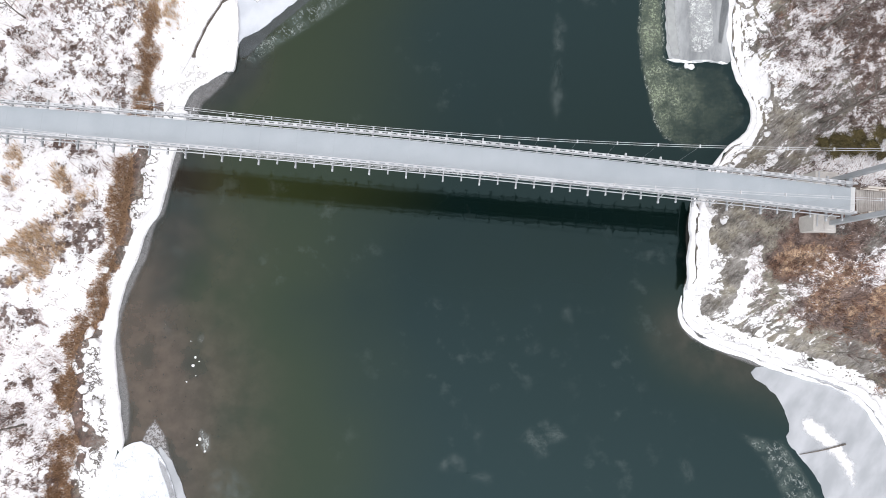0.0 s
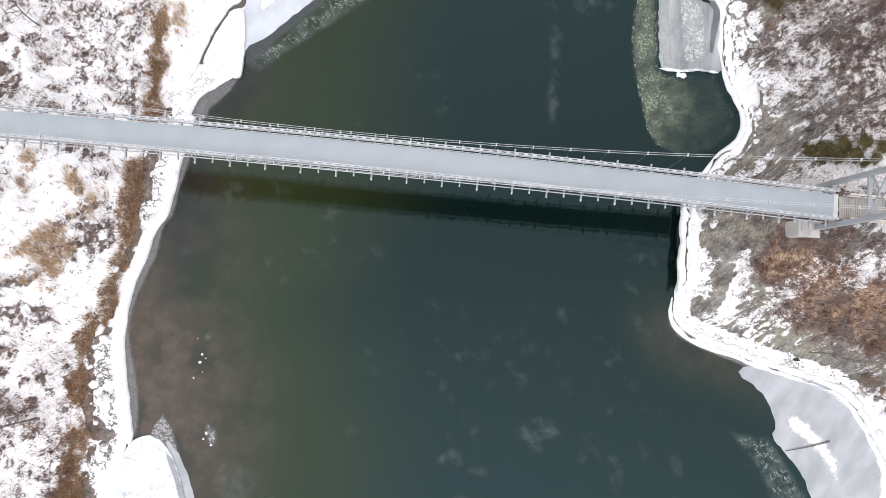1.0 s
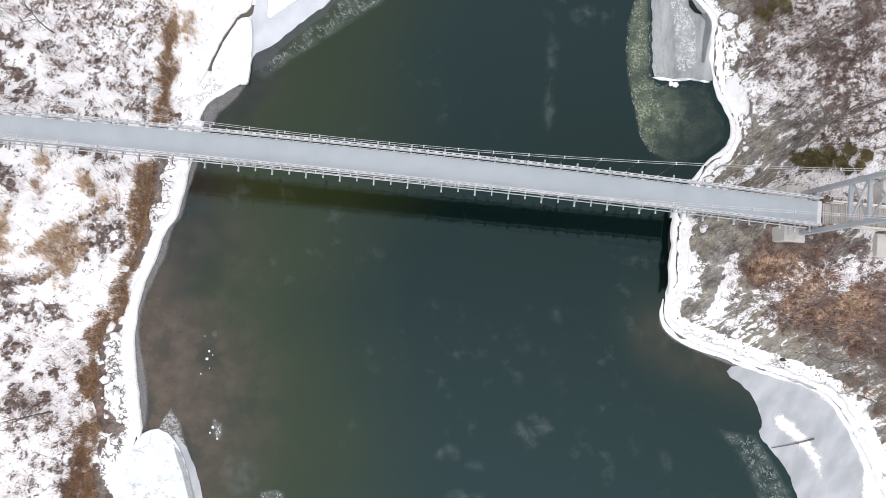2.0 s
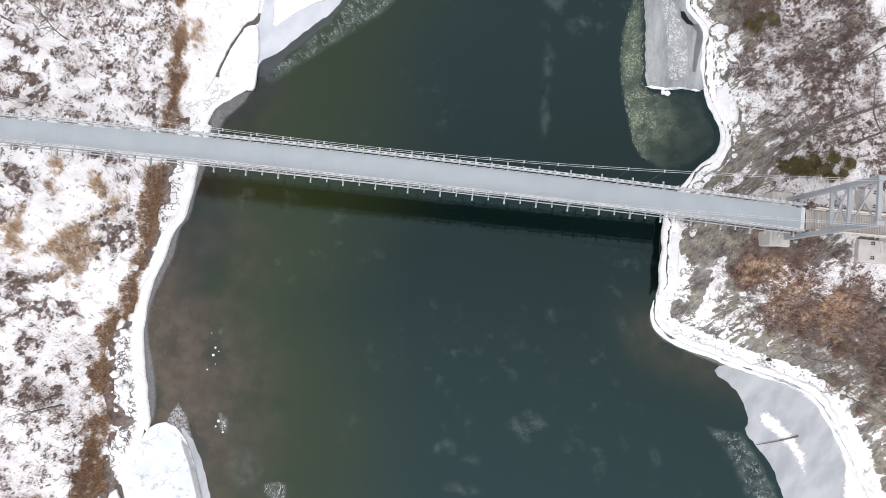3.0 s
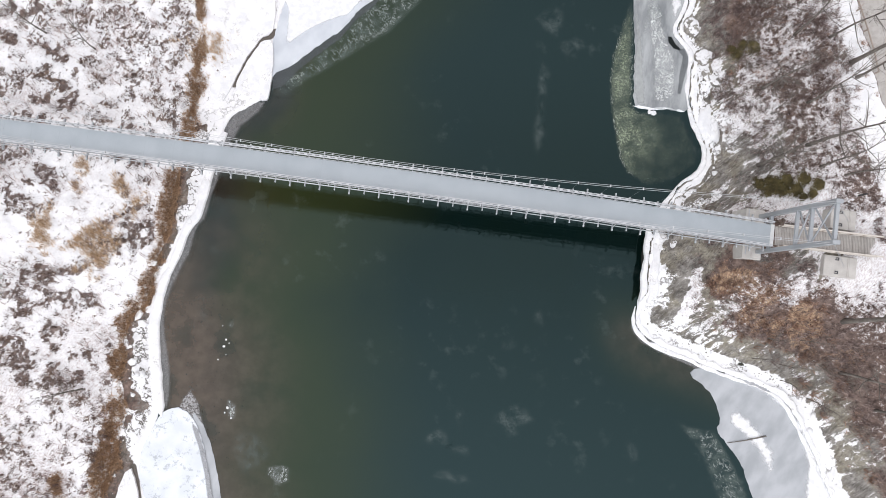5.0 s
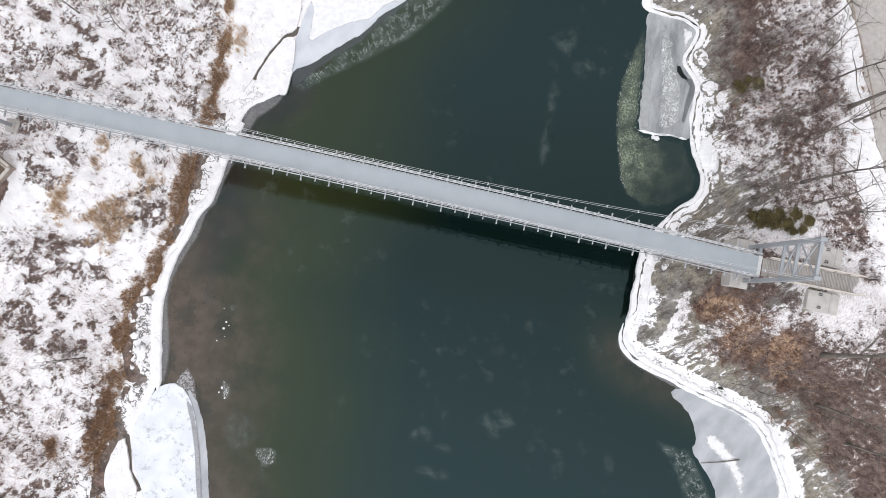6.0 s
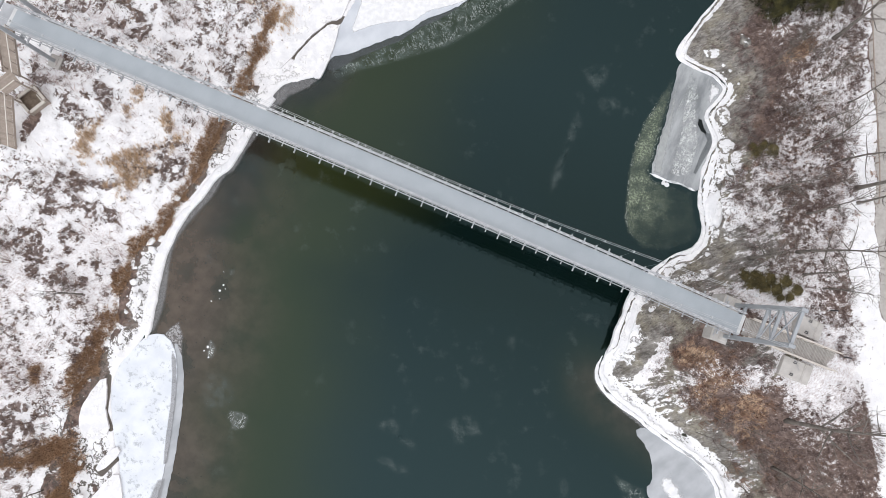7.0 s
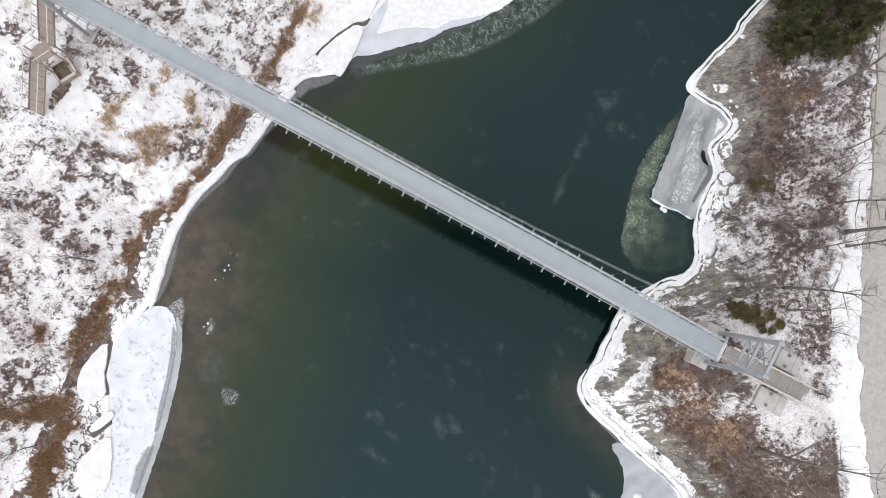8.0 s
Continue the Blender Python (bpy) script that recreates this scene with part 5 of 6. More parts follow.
for a, b in zip(edges[:-1], edges[1:]):
    if b - a > 0.2:
        part("deck_panel", Geo().beam((a + 0.0008, 0, deck_z(a) - 0.05), (b - 0.0008, 0, deck_z(b) - 0.05), 2.16, 0.1, 0.002), DECK, bridge)
for s in (-HALF - 0.2, HALF + 0.2):
    part("deck_end_plate", Geo().box((s, 0, deck_z(s) - 0.03), (0.4, 2.3, 0.1), None, 0.01), DECK_JOINT, bridge, "pale steel end plate")
rails = {}
line = [k * 1.51 for k in range(-29, 30)]
for side in (-1, 1):
    part("stringer", Geo().tube([(s, side * 1.44, deck_z(s) - 0.34) for s in line], 0.055, 4), STEEL, bridge, "grey edge girder")
    part("stringer", Geo().tube([(s, side * 0.98, deck_z(s) - 0.26) for s in line], 0.09, 4), STEEL, bridge)
    part("stringer", Geo().tube([(s, side * 0.6, deck_z(s) - 0.3) for s in line], 0.10, 4), STEEL, bridge)
    part("kerb_rail", Geo().tube([(s, side * 1.12, deck_z(s) + 0.06) for s in line], 0.03, 4), RAIL, bridge)
    rails[side] = None
    for n, dz, r, name in ((1.31, 1.10, 0.038, "top_rail"), (1.14, 1.10, 0.038, "handrail"), (1.24, 0.74, 0.012, "middle_rail"), (1.24, 0.42, 0.012, "middle_rail")):
        rl = part(name, Geo().tube([(s, side * n, deck_z(s) + dz) for s in line], r, 6), RAIL if r > 0.02 else STEEL, bridge)
        rails[side] = rails[side] or rl
post = Geo().box((0, 0, 0.40), (0.06, 0.06, 1.36), None, 0.008).mesh("railing_post", RAIL)
bracket = Geo().box((0, 0, 0), (0.30, 0.17, 0.05), None, 0.006).mesh("rail_plate", RAIL)
long_beam = Geo().box((0, 0, 0), (0.13, 3.6, 0.2), None, 0.012).mesh("floor_beam", STEEL)
short_beam = Geo().box((0, 0, 0), (0.11, 3.3, 0.16), None, 0.012).mesh("floor_beam", STEEL)
tip = Geo().box((0, 0, 0), (0.14, 0.2, 0.24), None, 0.02).mesh("beam_tip", RAIL)
for s in beam_s:
    fb = part("floor_beam", long_beam, None, bridge, at=pose(s, 0, deck_z(s) - 0.46))
    for side in (-1, 1):
        part("beam_tip", tip, None, fb, at=pose(0, side * 1.88, 0))
        z = deck_z(s)
        part("railing_brace", Geo().beam((s, side * 1.66, z - 0.4), (s, side * 1.30, z + 0.9), 0.05, 0.05), RAIL, bridge)
for s in short_s:
    fb = part("floor_beam", short_beam, None, bridge, at=pose(s, 0, deck_z(s) - 0.44))
    for side in (-1, 1):
        part("beam_tip", tip, None, fb, at=pose(0, side * 1.70, 0) @ Matrix.Scale(0.85, 4))
for s in sorted(beam_s + short_s):
    for side in (-1, 1):
        part("railing_post", post, None, bridge, at=pose(s, side * 1.23, deck_z(s)))
for s in sorted(beam_s + short_s):
    for side in (-1, 1):
        for k in (0.0, 0.76):
            if s + k < HALF:
                part("rail_plate", bracket, None, rails[side], at=pose(s + k, side * 1.225, deck_z(s + k) + 1.11))
for side in (-1, 1):      # the wire infill of each railing
    infill = Geo()
    for k in range(int(2 * HALF / 0.108)):
        s = -HALF + 0.05 + k * 0.108
        infill.box((s, side * 1.29, deck_z(s) + 0.48), (0.03, 0.02, 0.98))
    infill.tube([(s, side * 1.29, deck_z(s) + 0.02) for s in line], 0.022, 4)
    tagged(part("railing_infill", infill, RAIL, bridge, "pale galvanised wire infill"), kind="stuff")
clamp = Geo().box((0, 0, 0), (0.1, 0.26, 0.14), None, 0.02).mesh("cable_clamp", RAIL)
for side in (-1, 1):
    for off in (-0.08, 0.08):
        pts = [cable_at(s, side) + Vector((0, off, 0)) for s in np.linspace(-44.9, 44.9, 61)]
        mc = part("main_cable", Geo().tube(pts, 0.017, 5), RAIL, bridge)
    for k in range(-15, 15):
        s = 1.45 + PANEL * k
        if abs(s) < HALF - 1:
            p = cable_at(s, side)
            part("cable_clamp", clamp, None, mc, at=Matrix.Translation(p))
            low = Vector((s, side * 1.46, deck_z(s) - 0.4))
            part("hanger", Geo().tube([low, p], 0.006, 4), STEEL, bridge)

# back stays run from the saddles to the anchor blocks
for end, n_to, z_to in ((1, (-2.1, 3.0), 8.3), (-1, (-2.6, 2.6), 4.2)):
    for side, n in zip((-1, 1), n_to):
        top = cable_at(44.9 * end, side)
        for off in (-0.08, 0.08):
            part("back_stay", Geo().tube([top + Vector((0, off, 0)), Vector((54.0 if end > 0 else -60.0, n + off, z_to))], 0.014, 5), STEEL, bridge)


def build_tower(m, foot, top, mid, group):
    """A portal of two tapered box legs with three cross beams and crossed braces between them."""
    t = thing("bridge_tower", m, "grey painted steel portal tower with crossed bracing", "bridge tower", group)
    wide, narrow = 1.98, 1.86
    at = lambda side, z: Vector((0, side * (wide + (narrow - wide) * (z - foot) / (top - foot)), z))
    for side in (-1, 1):
        leg = part("leg", Geo().beam(at(side, foot), at(side, top), 0.46, 0.42, 0.03), TOWER, t)
        part("base_plate", Geo().box((0, side * wide, foot + 0.03), (0.8, 0.8, 0.06), None, 0.01), STEEL, leg)
        part("cable_saddle", Geo().box((0, side * narrow, top + 0.1), (0.7, 0.4, 0.24), None, 0.05), TOWER, leg)
    for z, h in zip((*mid, top - 0.15), (0.26, 0.26, 0.3)):
        part("cross_beam", Geo().beam(at(-1, z), at(1, z), 0.32, h, 0.02), TOWER, t)
    for lo, hi in zip(mid, (*mid[1:], top - 0.15)):
        for side in (-1, 1):
            part("brace", Geo().beam(at(side, lo + 0.1) + Vector((0.07 * side, 0, 0)), at(-side, hi - 0.1) + Vector((0.07 * side, 0, 0)), 0.13, 0.13, 0.01), TOWER, t)
    part("deck_bearer", Geo().beam(at(-1, mid[0] - 4.6), at(1, mid[0] - 4.6), 0.34, 0.36, 0.02), TOWER, t)
    return t


build_tower(AXIS @ pose(44.95, 0.40, 0), 7.2, 19.9, (14.0, 16.3), "bridge towers")
build_tower(AXIS @ pose(-43.3, 0.1, 0), 3.4, 19.9, (14.0, 16.3), "bridge towers")
for s, n, z, low in ((44.4, -1.65, 7.2, 4.0), (44.4, 2.35, 7.2, 4.0), (-43.1, -1.9, 3.4, 1.4), (-43.1, 2.1, 3.4, 1.4)):
    b = thing("tower_footing", AXIS @ pose(s, n, low), "pale square concrete footing under a tower leg", "concrete footing", "tower footings")
    part("block", Geo().box((0, 0, (z - low) / 2), (2.1 if s > 0 else 1.5, 1.6, z - low), None, 0.06), CONCRETE, b)
    part("plinth", Geo().box((0.4 if s > 0 else -0.2, 0, z - low + 0.012), (1.0, 1.1, 0.12), None, 0.03), CONCRETE, b)
    part("bolt_plate", Geo().box((-0.75, 0.2, z - low + 0.03), (0.12, 1.1, 0.06), None, 0.01), STEEL, b)


def anchor_block(s, n, z, low, size, group):
    b = thing("anchor_block", AXIS @ pose(s, n, low), "pale concrete cable anchor block with dark steel fittings", "anchor block", group)
    h = z - low
    part("block", Geo().box((0, 0, h / 2), (size[0], size[1], h), None, 0.05), CONCRETE, b)
    part("sloped_cap", Geo().beam((0.2 * size[0], 0, h - 0.02), (0.62 * size[0], 0, h - 0.8), size[1] * 0.92, 0.3, 0.04), CONCRETE, b)
    for k in (-0.34, 0.30):
        part("anchor_plate", Geo().box((-0.12 * size[0], k * size[1], h + 0.03), (0.42, 0.1, 0.06), None, 0.01), DARK_STEEL, b, "dark steel plate")
        part("anchor_plate", Geo().box((-0.12 * size[0] + 0.17, k * size[1] + 0.14, h + 0.03), (0.09, 0.3, 0.06), None, 0.01), DARK_STEEL, b)
        part("anchor_eye", Geo().tube([(-0.12 * size[0] - 0.1, k * size[1] + 0.2, h), (-0.12 * size[0] - 0.1, k * size[1] + 0.2, h + 0.22)], 0.06, 8), DARK_STEEL, b)
    return b


anchor_block(53.6, -2.1, 8.25, 6.0, (3.6, 2.3), "cable anchor blocks")
anchor_block(53.5, 3.1, 8.25, 6.0, (2.8, 2.2), "cable anchor blocks")
anchor_block(-60.5, -2.6, 4.2, 2.0, (3.0, 2.2), "cable anchor blocks")
anchor_block(-60.5, 2.6, 4.2, 2.0, (3.0, 2.2), "cable anchor blocks")

# ---- the plank ramp behind the right tower ----
ramp = thing("approach_ramp", AXIS @ pose(45.0, 0.0, 0, 0, 0, 2.6), "weathered timber plank ramp with pale side rails leading onto the bridge", "ramp")
R_LEN, R_HI, R_LO = 12.6, deck_z(HALF) - 0.05, 8.0
ramp_z = lambda u: R_HI + (R_LO - R_HI) * u / R_LEN
slope = math.degrees(math.atan2(R_HI - R_LO, R_LEN))
for n in (-0.85, 0.85):
    part("bearer", Geo().beam((0, n, ramp_z(0) - 0.22), (R_LEN, n, ramp_z(R_LEN) - 0.22), 0.18, 0.3, 0.01), TIMBER, ramp)
for n in (-1.08, 1.08):
    part("side_rail", Geo().beam((0.4, n, ramp_z(0.4) + 1.0), (R_LEN, n, ramp_z(R_LEN) + 1.0), 0.16, 0.1, 0.015), TIMBER_PALE, ramp)
    part("kick_board", Geo().beam((0.4, n, ramp_z(0.4) + 0.14), (R_LEN, n, ramp_z(R_LEN) + 0.14), 0.12, 0.2, 0.015), TIMBER_PALE, ramp)
    part("middle_rail", Geo().beam((0.4, n, ramp_z(0.4) + 0.58), (R_LEN, n, ramp_z(R_LEN) + 0.58), 0.06, 0.12, 0.01), TIMBER, ramp)
r_post = Geo().box((0, 0, 0.35), (0.12, 0.12, 1.35), None, 0.012).mesh("post", TIMBER)
for k in range(8):
    for n in (-1.06, 1.06):
        u = 0.5 + k * 1.7
        part("post", r_post, None, ramp, at=pose(u, n, ramp_z(u)))
plank = Geo().box((0, 0, 0), (0.155, 2.0, 0.06), None, 0.01).mesh("plank", PLANK)
k = 0
while 0.14 + k * 0.19 < R_LEN:
    u = 0.14 + k * 0.19
    part("plank", plank, None, ramp, at=pose(u, 0, ramp_z(u) - 0.03, 0, slope, random.uniform(-0.5, 0.5)))
    k += 1
for u in (3.5, 8.5):
    for n in (-0.85, 0.85):
        part("trestle_post", Geo().box((u, n, (ramp_z(u) + 5.6) / 2 - 0.2), (0.22, 0.22, ramp_z(u) - 5.6), None, 0.02), TIMBER, ramp)

# ---- the timber stairs behind the left tower ----
stairs = thing("staircase", pose(-53.3, 0.35, 0), "weathered timber staircase with a turning landing and pale handrails", "staircase")
S_W = 1.75
flights = ((14.3, 10.25, 9.9, 6.9), (7.4, 6.9, 1.7, 3.35))      # y and z at the top, y and z at the foot
for y0, z0, y1, z1 in flights:
    n = max(6, round((z0 - z1) / 0.18))
    tread = Geo().box((0, 0, 0), (S_W, 0.29, 0.05), None, 0.008).mesh("tread", TIMBER)
    for k in range(n):
        t = (k + 0.5) / n
        part("tread", tread, None, stairs, at=pose(0, y0 + (y1 - y0) * t, z0 + (z1 - z0) * t))
    for x in (-S_W / 2 - 0.2, S_W / 2 + 0.1):
        part("stair_string", Geo().beam((x, y0, z0 - 0.12), (x, y1, z1 - 0.12), 0.08, 0.32, 0.01), TIMBER, stairs)
        for dz, w in ((1.25, 0.11),):
            part("handrail", Geo().beam((x, y0, z0 + dz), (x, y1, z1 + dz), w, 0.06, 0.01), TIMBER_PALE, stairs, "pale timber handrail")
        for k in range(5):
            t = k / 4
            y, z = y0 + (y1 - y0) * t, z0 + (z1 - z0) * t
            part("post", Geo().box((x, y, z + 0.5), (0.09, 0.09, 1.5), None, 0.01), TIMBER, stairs)
L_M = pose(0.0, 8.75, 6.9, 0, 0, -32)
for k in range(12):
    part("landing_board", Geo().box((-1.02 + k * 0.185, 0, -0.03), (0.175, 2.3, 0.05), None, 0.008), TIMBER, stairs, at=L_M)
for sx, sy in ((-1.1, -1.1), (-1.1, 1.1), (1.1, -1.1), (1.1, 1.1)):
    part("landing_post", Geo().box((sx, sy, -1.2), (0.16, 0.16, 4.6), None, 0.015), TIMBER, stairs, at=L_M)
part("handrail", Geo().beam((-1.1, -1.15, 1.25), (-1.1, 1.15, 1.25), 0.11, 0.06, 0.01), TIMBER_PALE, stairs, at=L_M)
part("handrail", Geo().beam((1.1, -1.15, 1.25), (1.1, 1.15, 1.25), 0.13, 0.06, 0.01), TIMBER_PALE, stairs, at=L_M)
top_m = pose(0.2, 15.4, 10.22)
part("top_landing", Geo().box((0.0, 0.3, -0.06), (2.6, 2.6, 0.12), None, 0.02), STEEL, stairs, "grey steel top landing", at=top_m)
for x in (-1.25, 1.25):
    part("landing_leg", Geo().box((x, 0.3, -3.6), (0.2, 0.2, 7.0), None, 0.02), TIMBER, stairs, at=top_m)

crib = thing("timber_crib", pose(-52.2, 8.4, 3.0, 0, 0, -32), "square pale timber enclosure of beams round bare brown soil", "timber enclosure")
for k in range(4):
    m = pose(0, 0, 0, 0, 0, 90 * k)
    part("wall_beam", Geo().box((0, 1.2, 0.95), (2.14, 0.34, 0.2), None, 0.02), TIMBER_PALE, crib, at=m)
    part("side_board", Geo().box((0, 1.2, 0.42), (2.5, 0.12, 0.86), None, 0.015), TIMBER, crib, at=m)
    part("corner_post", Geo().box((1.2, 1.2, 0.52), (0.24, 0.24, 1.2), None, 0.02), TIMBER, crib, at=m)
part("soil_fill", Geo().box((0, 0, 0.3), (2.3, 2.3, 0.7), None, 0.1), SOIL, crib, "bare brown soil")
part("inner_rail", Geo().box((0.55, 0.85, 0.98), (1.2, 0.14, 0.1), None, 0.015), TIMBER_PALE, crib)

# ---- brush, grass and trees ----
def blades(name, x, y, z, count, length, spread, width, mat, label, category, seed, lean=None):
    """Tufts of thin tapered blades or twigs at the given places, all in one mesh."""
    g = np.random.default_rng(seed)
    k = np.repeat(np.arange(len(x)), count)
    n = len(k)
    size = g.uniform(0.6, 1.25, len(x))[k]
    a = g.uniform(0, 2 * np.pi, n)
    tilt = np.abs(g.normal(0, spread, n))
    ln = length * size * g.uniform(0.5, 1.15, n)
    bx, by = x[k] + g.normal(0, 0.13, n) * size, y[k] + g.normal(0, 0.13, n) * size
    bz = z[k] - 0.03
    ux, uy, uz = np.cos(a) * np.sin(tilt), np.sin(a) * np.sin(tilt), np.cos(tilt)
    if lean is not None:
        ux, uy = ux + lean[0], uy + lean[1]
    px, py = -np.sin(a), np.cos(a)
    w = width * g.uniform(0.6, 1.4, n)
    v = np.empty((n, 4, 3))
    v[:, 0] = np.stack([bx - px * w, by - py * w, bz], 1)
    v[:, 1] = np.stack([bx + px * w, by + py * w, bz], 1)
    mx, my, mz = bx + ux * ln * 0.55, by + uy * ln * 0.55, bz + uz * ln * 0.6
    v[:, 2] = np.stack([mx + px * w * 0.7, my + py * w * 0.7, mz], 1)
    v[:, 3] = np.stack([bx + ux * ln + g.normal(0, 0.05, n), by + uy * ln + g.normal(0, 0.05, n), bz + uz * ln], 1)
    base = np.arange(n) * 4
    f = np.concatenate([np.stack([base, base + 1, base + 2], 1), np.stack([base, base + 2, base + 3], 1)])
    me = array_mesh(name, v.reshape(-1, 3), f, mat)
    return tagged(new(name, me), label, category, kind="stuff")


bx, by, bz = scatter(40000, -72, -27, -48, 45, left_brush, 21)
blades("brush", bx, by, bz, 12, 0.30, 1.0, 0.026, TWIG_PURPLE, "low purple-brown leafless brush poking through snow", "brush", 31)
bx, by, bz = scatter(16000, -72, -27, -48, 45, left_brush, 22)
blades("brush", bx, by, bz, 10, 0.55, 1.0, 0.022, TWIG_BROWN, "brown leafless brush and dead stems in snow", "brush", 32)
bx, by, bz = scatter(9000, -66, -27, -46, 45, left_haze, 29)
blades("dead_stems", bx, by, bz, 7, 0.8, 0.9, 0.009, HAZE, "thin pale pinkish dead stems standing in snow", "dead stems", 39, (-0.35, 0.45))
bx, by, bz = scatter(16000, -50, -24, -4, 32, straw_here, 23)
blades("dead_grass", bx, by, bz, 14, 0.6, 1.0, 0.016, STRAW, "flattened tan dead grass", "dead grass", 33, (-0.3, 0.4))
bx, by, bz = scatter(100000, -46, -20, -48, 45, sedge_here, 24)
blades("dead_grass", bx, by, bz, 12, 0.55, 0.95, 0.017, SEDGE, "brown matted sedge along the top of the shore", "dead grass", 34)
bx, by, bz = scatter(84000, 26, 66, -40, 66, right_brush, 25)
blades("brush", bx, by, bz, 10, 0.40, 0.95, 0.018, TWIG_PURPLE, "dense purple-brown leafless brush on the slope", "brush", 35)
bx, by, bz = scatter(80000, 26, 66, -40, 66, right_brush, 26)
blades("brush", bx, by, bz, 10, 0.48, 1.0, 0.017, TWIG_PINK, "dense pinkish-brown leafless brush on the slope", "brush", 36)
bx, by, bz = scatter(17000, 32, 60, -28, 2, tangle_here, 28)
blades("brush", bx, by, bz, 11, 0.75, 1.05, 0.016, TWIG_PINK, "tangled grey-brown leafless brush on the slope", "brush", 38)
bx, by, bz = scatter(19000, 30, 56, -20, 52, rust_here, 27)
blades("brush", bx, by, bz, 14, 0.65, 0.95, 0.020, TWIG_RUST, "rust-red leafless brush", "brush", 37)


def grow(g_limb, g_twig, p, d, length, radius, depth, r):
    """A limb that bends, tapers and forks; the thinnest shoots go into the twig mesh."""
    pts, rad = [Vector(p)], [radius]
    steps = 5 if depth > 1 else 3
    for k in range(steps):
        d = (d + Vector((r.uniform(-0.16, 0.16), r.uniform(-0.16, 0.16), r.uniform(-0.05, 0.13)))).normalized()
        pts.append(pts[-1] + d * length / steps)
        rad.append(radius * (1 - 0.68 * (k + 1) / steps))
    (g_limb if depth > 1 else g_twig).tube(pts, rad, 6 if depth > 2 else (4 if depth > 1 else 3))
    if depth == 0:
        return
    for k in range(r.randint(3, 4) if depth > 2 else r.randint(3, 5)):
        i = r.randint(1, steps)
        out = Vector((r.uniform(-1, 1), r.uniform(-1, 1), r.uniform(0.0, 0.7))).normalized()
        grow(g_limb, g_twig, pts[i], (d * 0.75 + out * 0.8).normalized(), length * r.uniform(0.42, 0.66), rad[i] * 0.62, depth - 1, r)


def bare_tree(seed, tall, radius, lean=(0, 0)):
    r = random.Random(seed)
    t = thing("bare_tree", Matrix(), "tall leafless deciduous tree with grey bark and fine bare branches", "tree", "bare trees on the banks")
    trunk, twig = Geo(), Geo()
    pts, rad, d = [Vector((0, 0, -0.3))], [radius * 1.35], Vector((lean[0], lean[1], 1)).normalized()
    n = 9
    for k in range(n):
        d = (d + Vector((r.uniform(-0.07, 0.07), r.uniform(-0.07, 0.07), 0.02))).normalized()
        pts.append(pts[-1] + d * tall / n)
        rad.append(radius * (1 - 0.9 * (k + 1) / n))
    trunk.tube(pts, rad, 9)
    for i in range(3, n + 1):
        for _ in range(2 if i < n else 3):
            a = r.uniform(0, 2 * math.pi)
            limb = Geo()
            grow(limb, twig, pts[i], Vector((math.cos(a), math.sin(a), r.uniform(0.25, 0.9))).normalized(), tall * r.uniform(0.16, 0.30) * (1.15 - 0.5 * i / n), rad[i] * 0.55 + 0.012, 3, r)
            part("limb", limb, BARK, t, smooth=True)
    part("trunk", trunk, BARK, t, smooth=True)
    tagged(part("twig_mass", twig, BRANCH, t), kind="stuff")
    return t


def place(kinds, spots, r):
    for k, (x, y, s) in enumerate(spots):
        m = pose(x, y, height(x, y), 0, 0, r.uniform(0, 360)) @ Matrix.Scale(s, 4)
        if k < len(kinds):
            kinds[k].matrix_world = m
        else:
            c = copy_thing(kinds[k % len(kinds)], m)
            c.matrix_world = m


rt = random.Random(5)
tall_kinds = [bare_tree(41, 16, 0.19, (0.05, 0.02)), bare_tree(42, 15, 0.15), bare_tree(43, 17, 0.26, (0, -0.05)), bare_tree(44, 13, 0.13)]
place(tall_kinds, [(42.7, 18.9, 1.0), (43.6, 16.3, 0.9), (46.5, -0.9, 1.1), (45.7, 15.2, 0.8), (46.7, 28.2, 1.25), (44.2, 31.0, 0.9), (39.0, 17.2, 0.8), (42.2, 23.6, 0.95), (47.2, 26.5, 0.8),
                   (41.1, 31.8, 0.9), (39.5, 45.5, 0.9), (34.6, 41.5, 0.6), (48.5, -7.0, 0.9), (52.0, -11.0, 1.0), (38.5, 26.0, 0.6), (43.0, 38.0, 0.8)], rt)
small_kinds = [bare_tree(51, 8, 0.10), bare_tree(52, 7, 0.08, (-0.1, 0)), bare_tree(53, 7.5, 0.09)]
place(small_kinds, [(-39.5, -12.6, 1.0), (-41.0, 27.6, 1.1), (-46.5, 29.0, 1.1), (-36.0, -36.5, 0.9), (-39.0, -31.8, 0.8), (-52, -19.0, 0.9), (-44, 33, 0.9), (42.5, -6.5, 0.8), (46.0, -10.5, 0.9),
                    (40.2, -3.4, 0.6), (37.0, 36.5, 0.7), (44.0, -3.5, 0.7), (-51, -8.5, 0.6), (36.5, 46.0, 0.7), (38.0, 33.0, 0.8), (40.0, 40.5, 0.8), (36.0, 29.5, 0.7), (41.5, 35.5, 0.9), (35.0, 38.0, 0.6), (43.5, 27.5, 0.8), (40.0, 23.5, 0.7), (38.5, 43.0, 0.7), (43.0, -8.5, 0.8), (39.5, -6.0, 0.7)], rt)


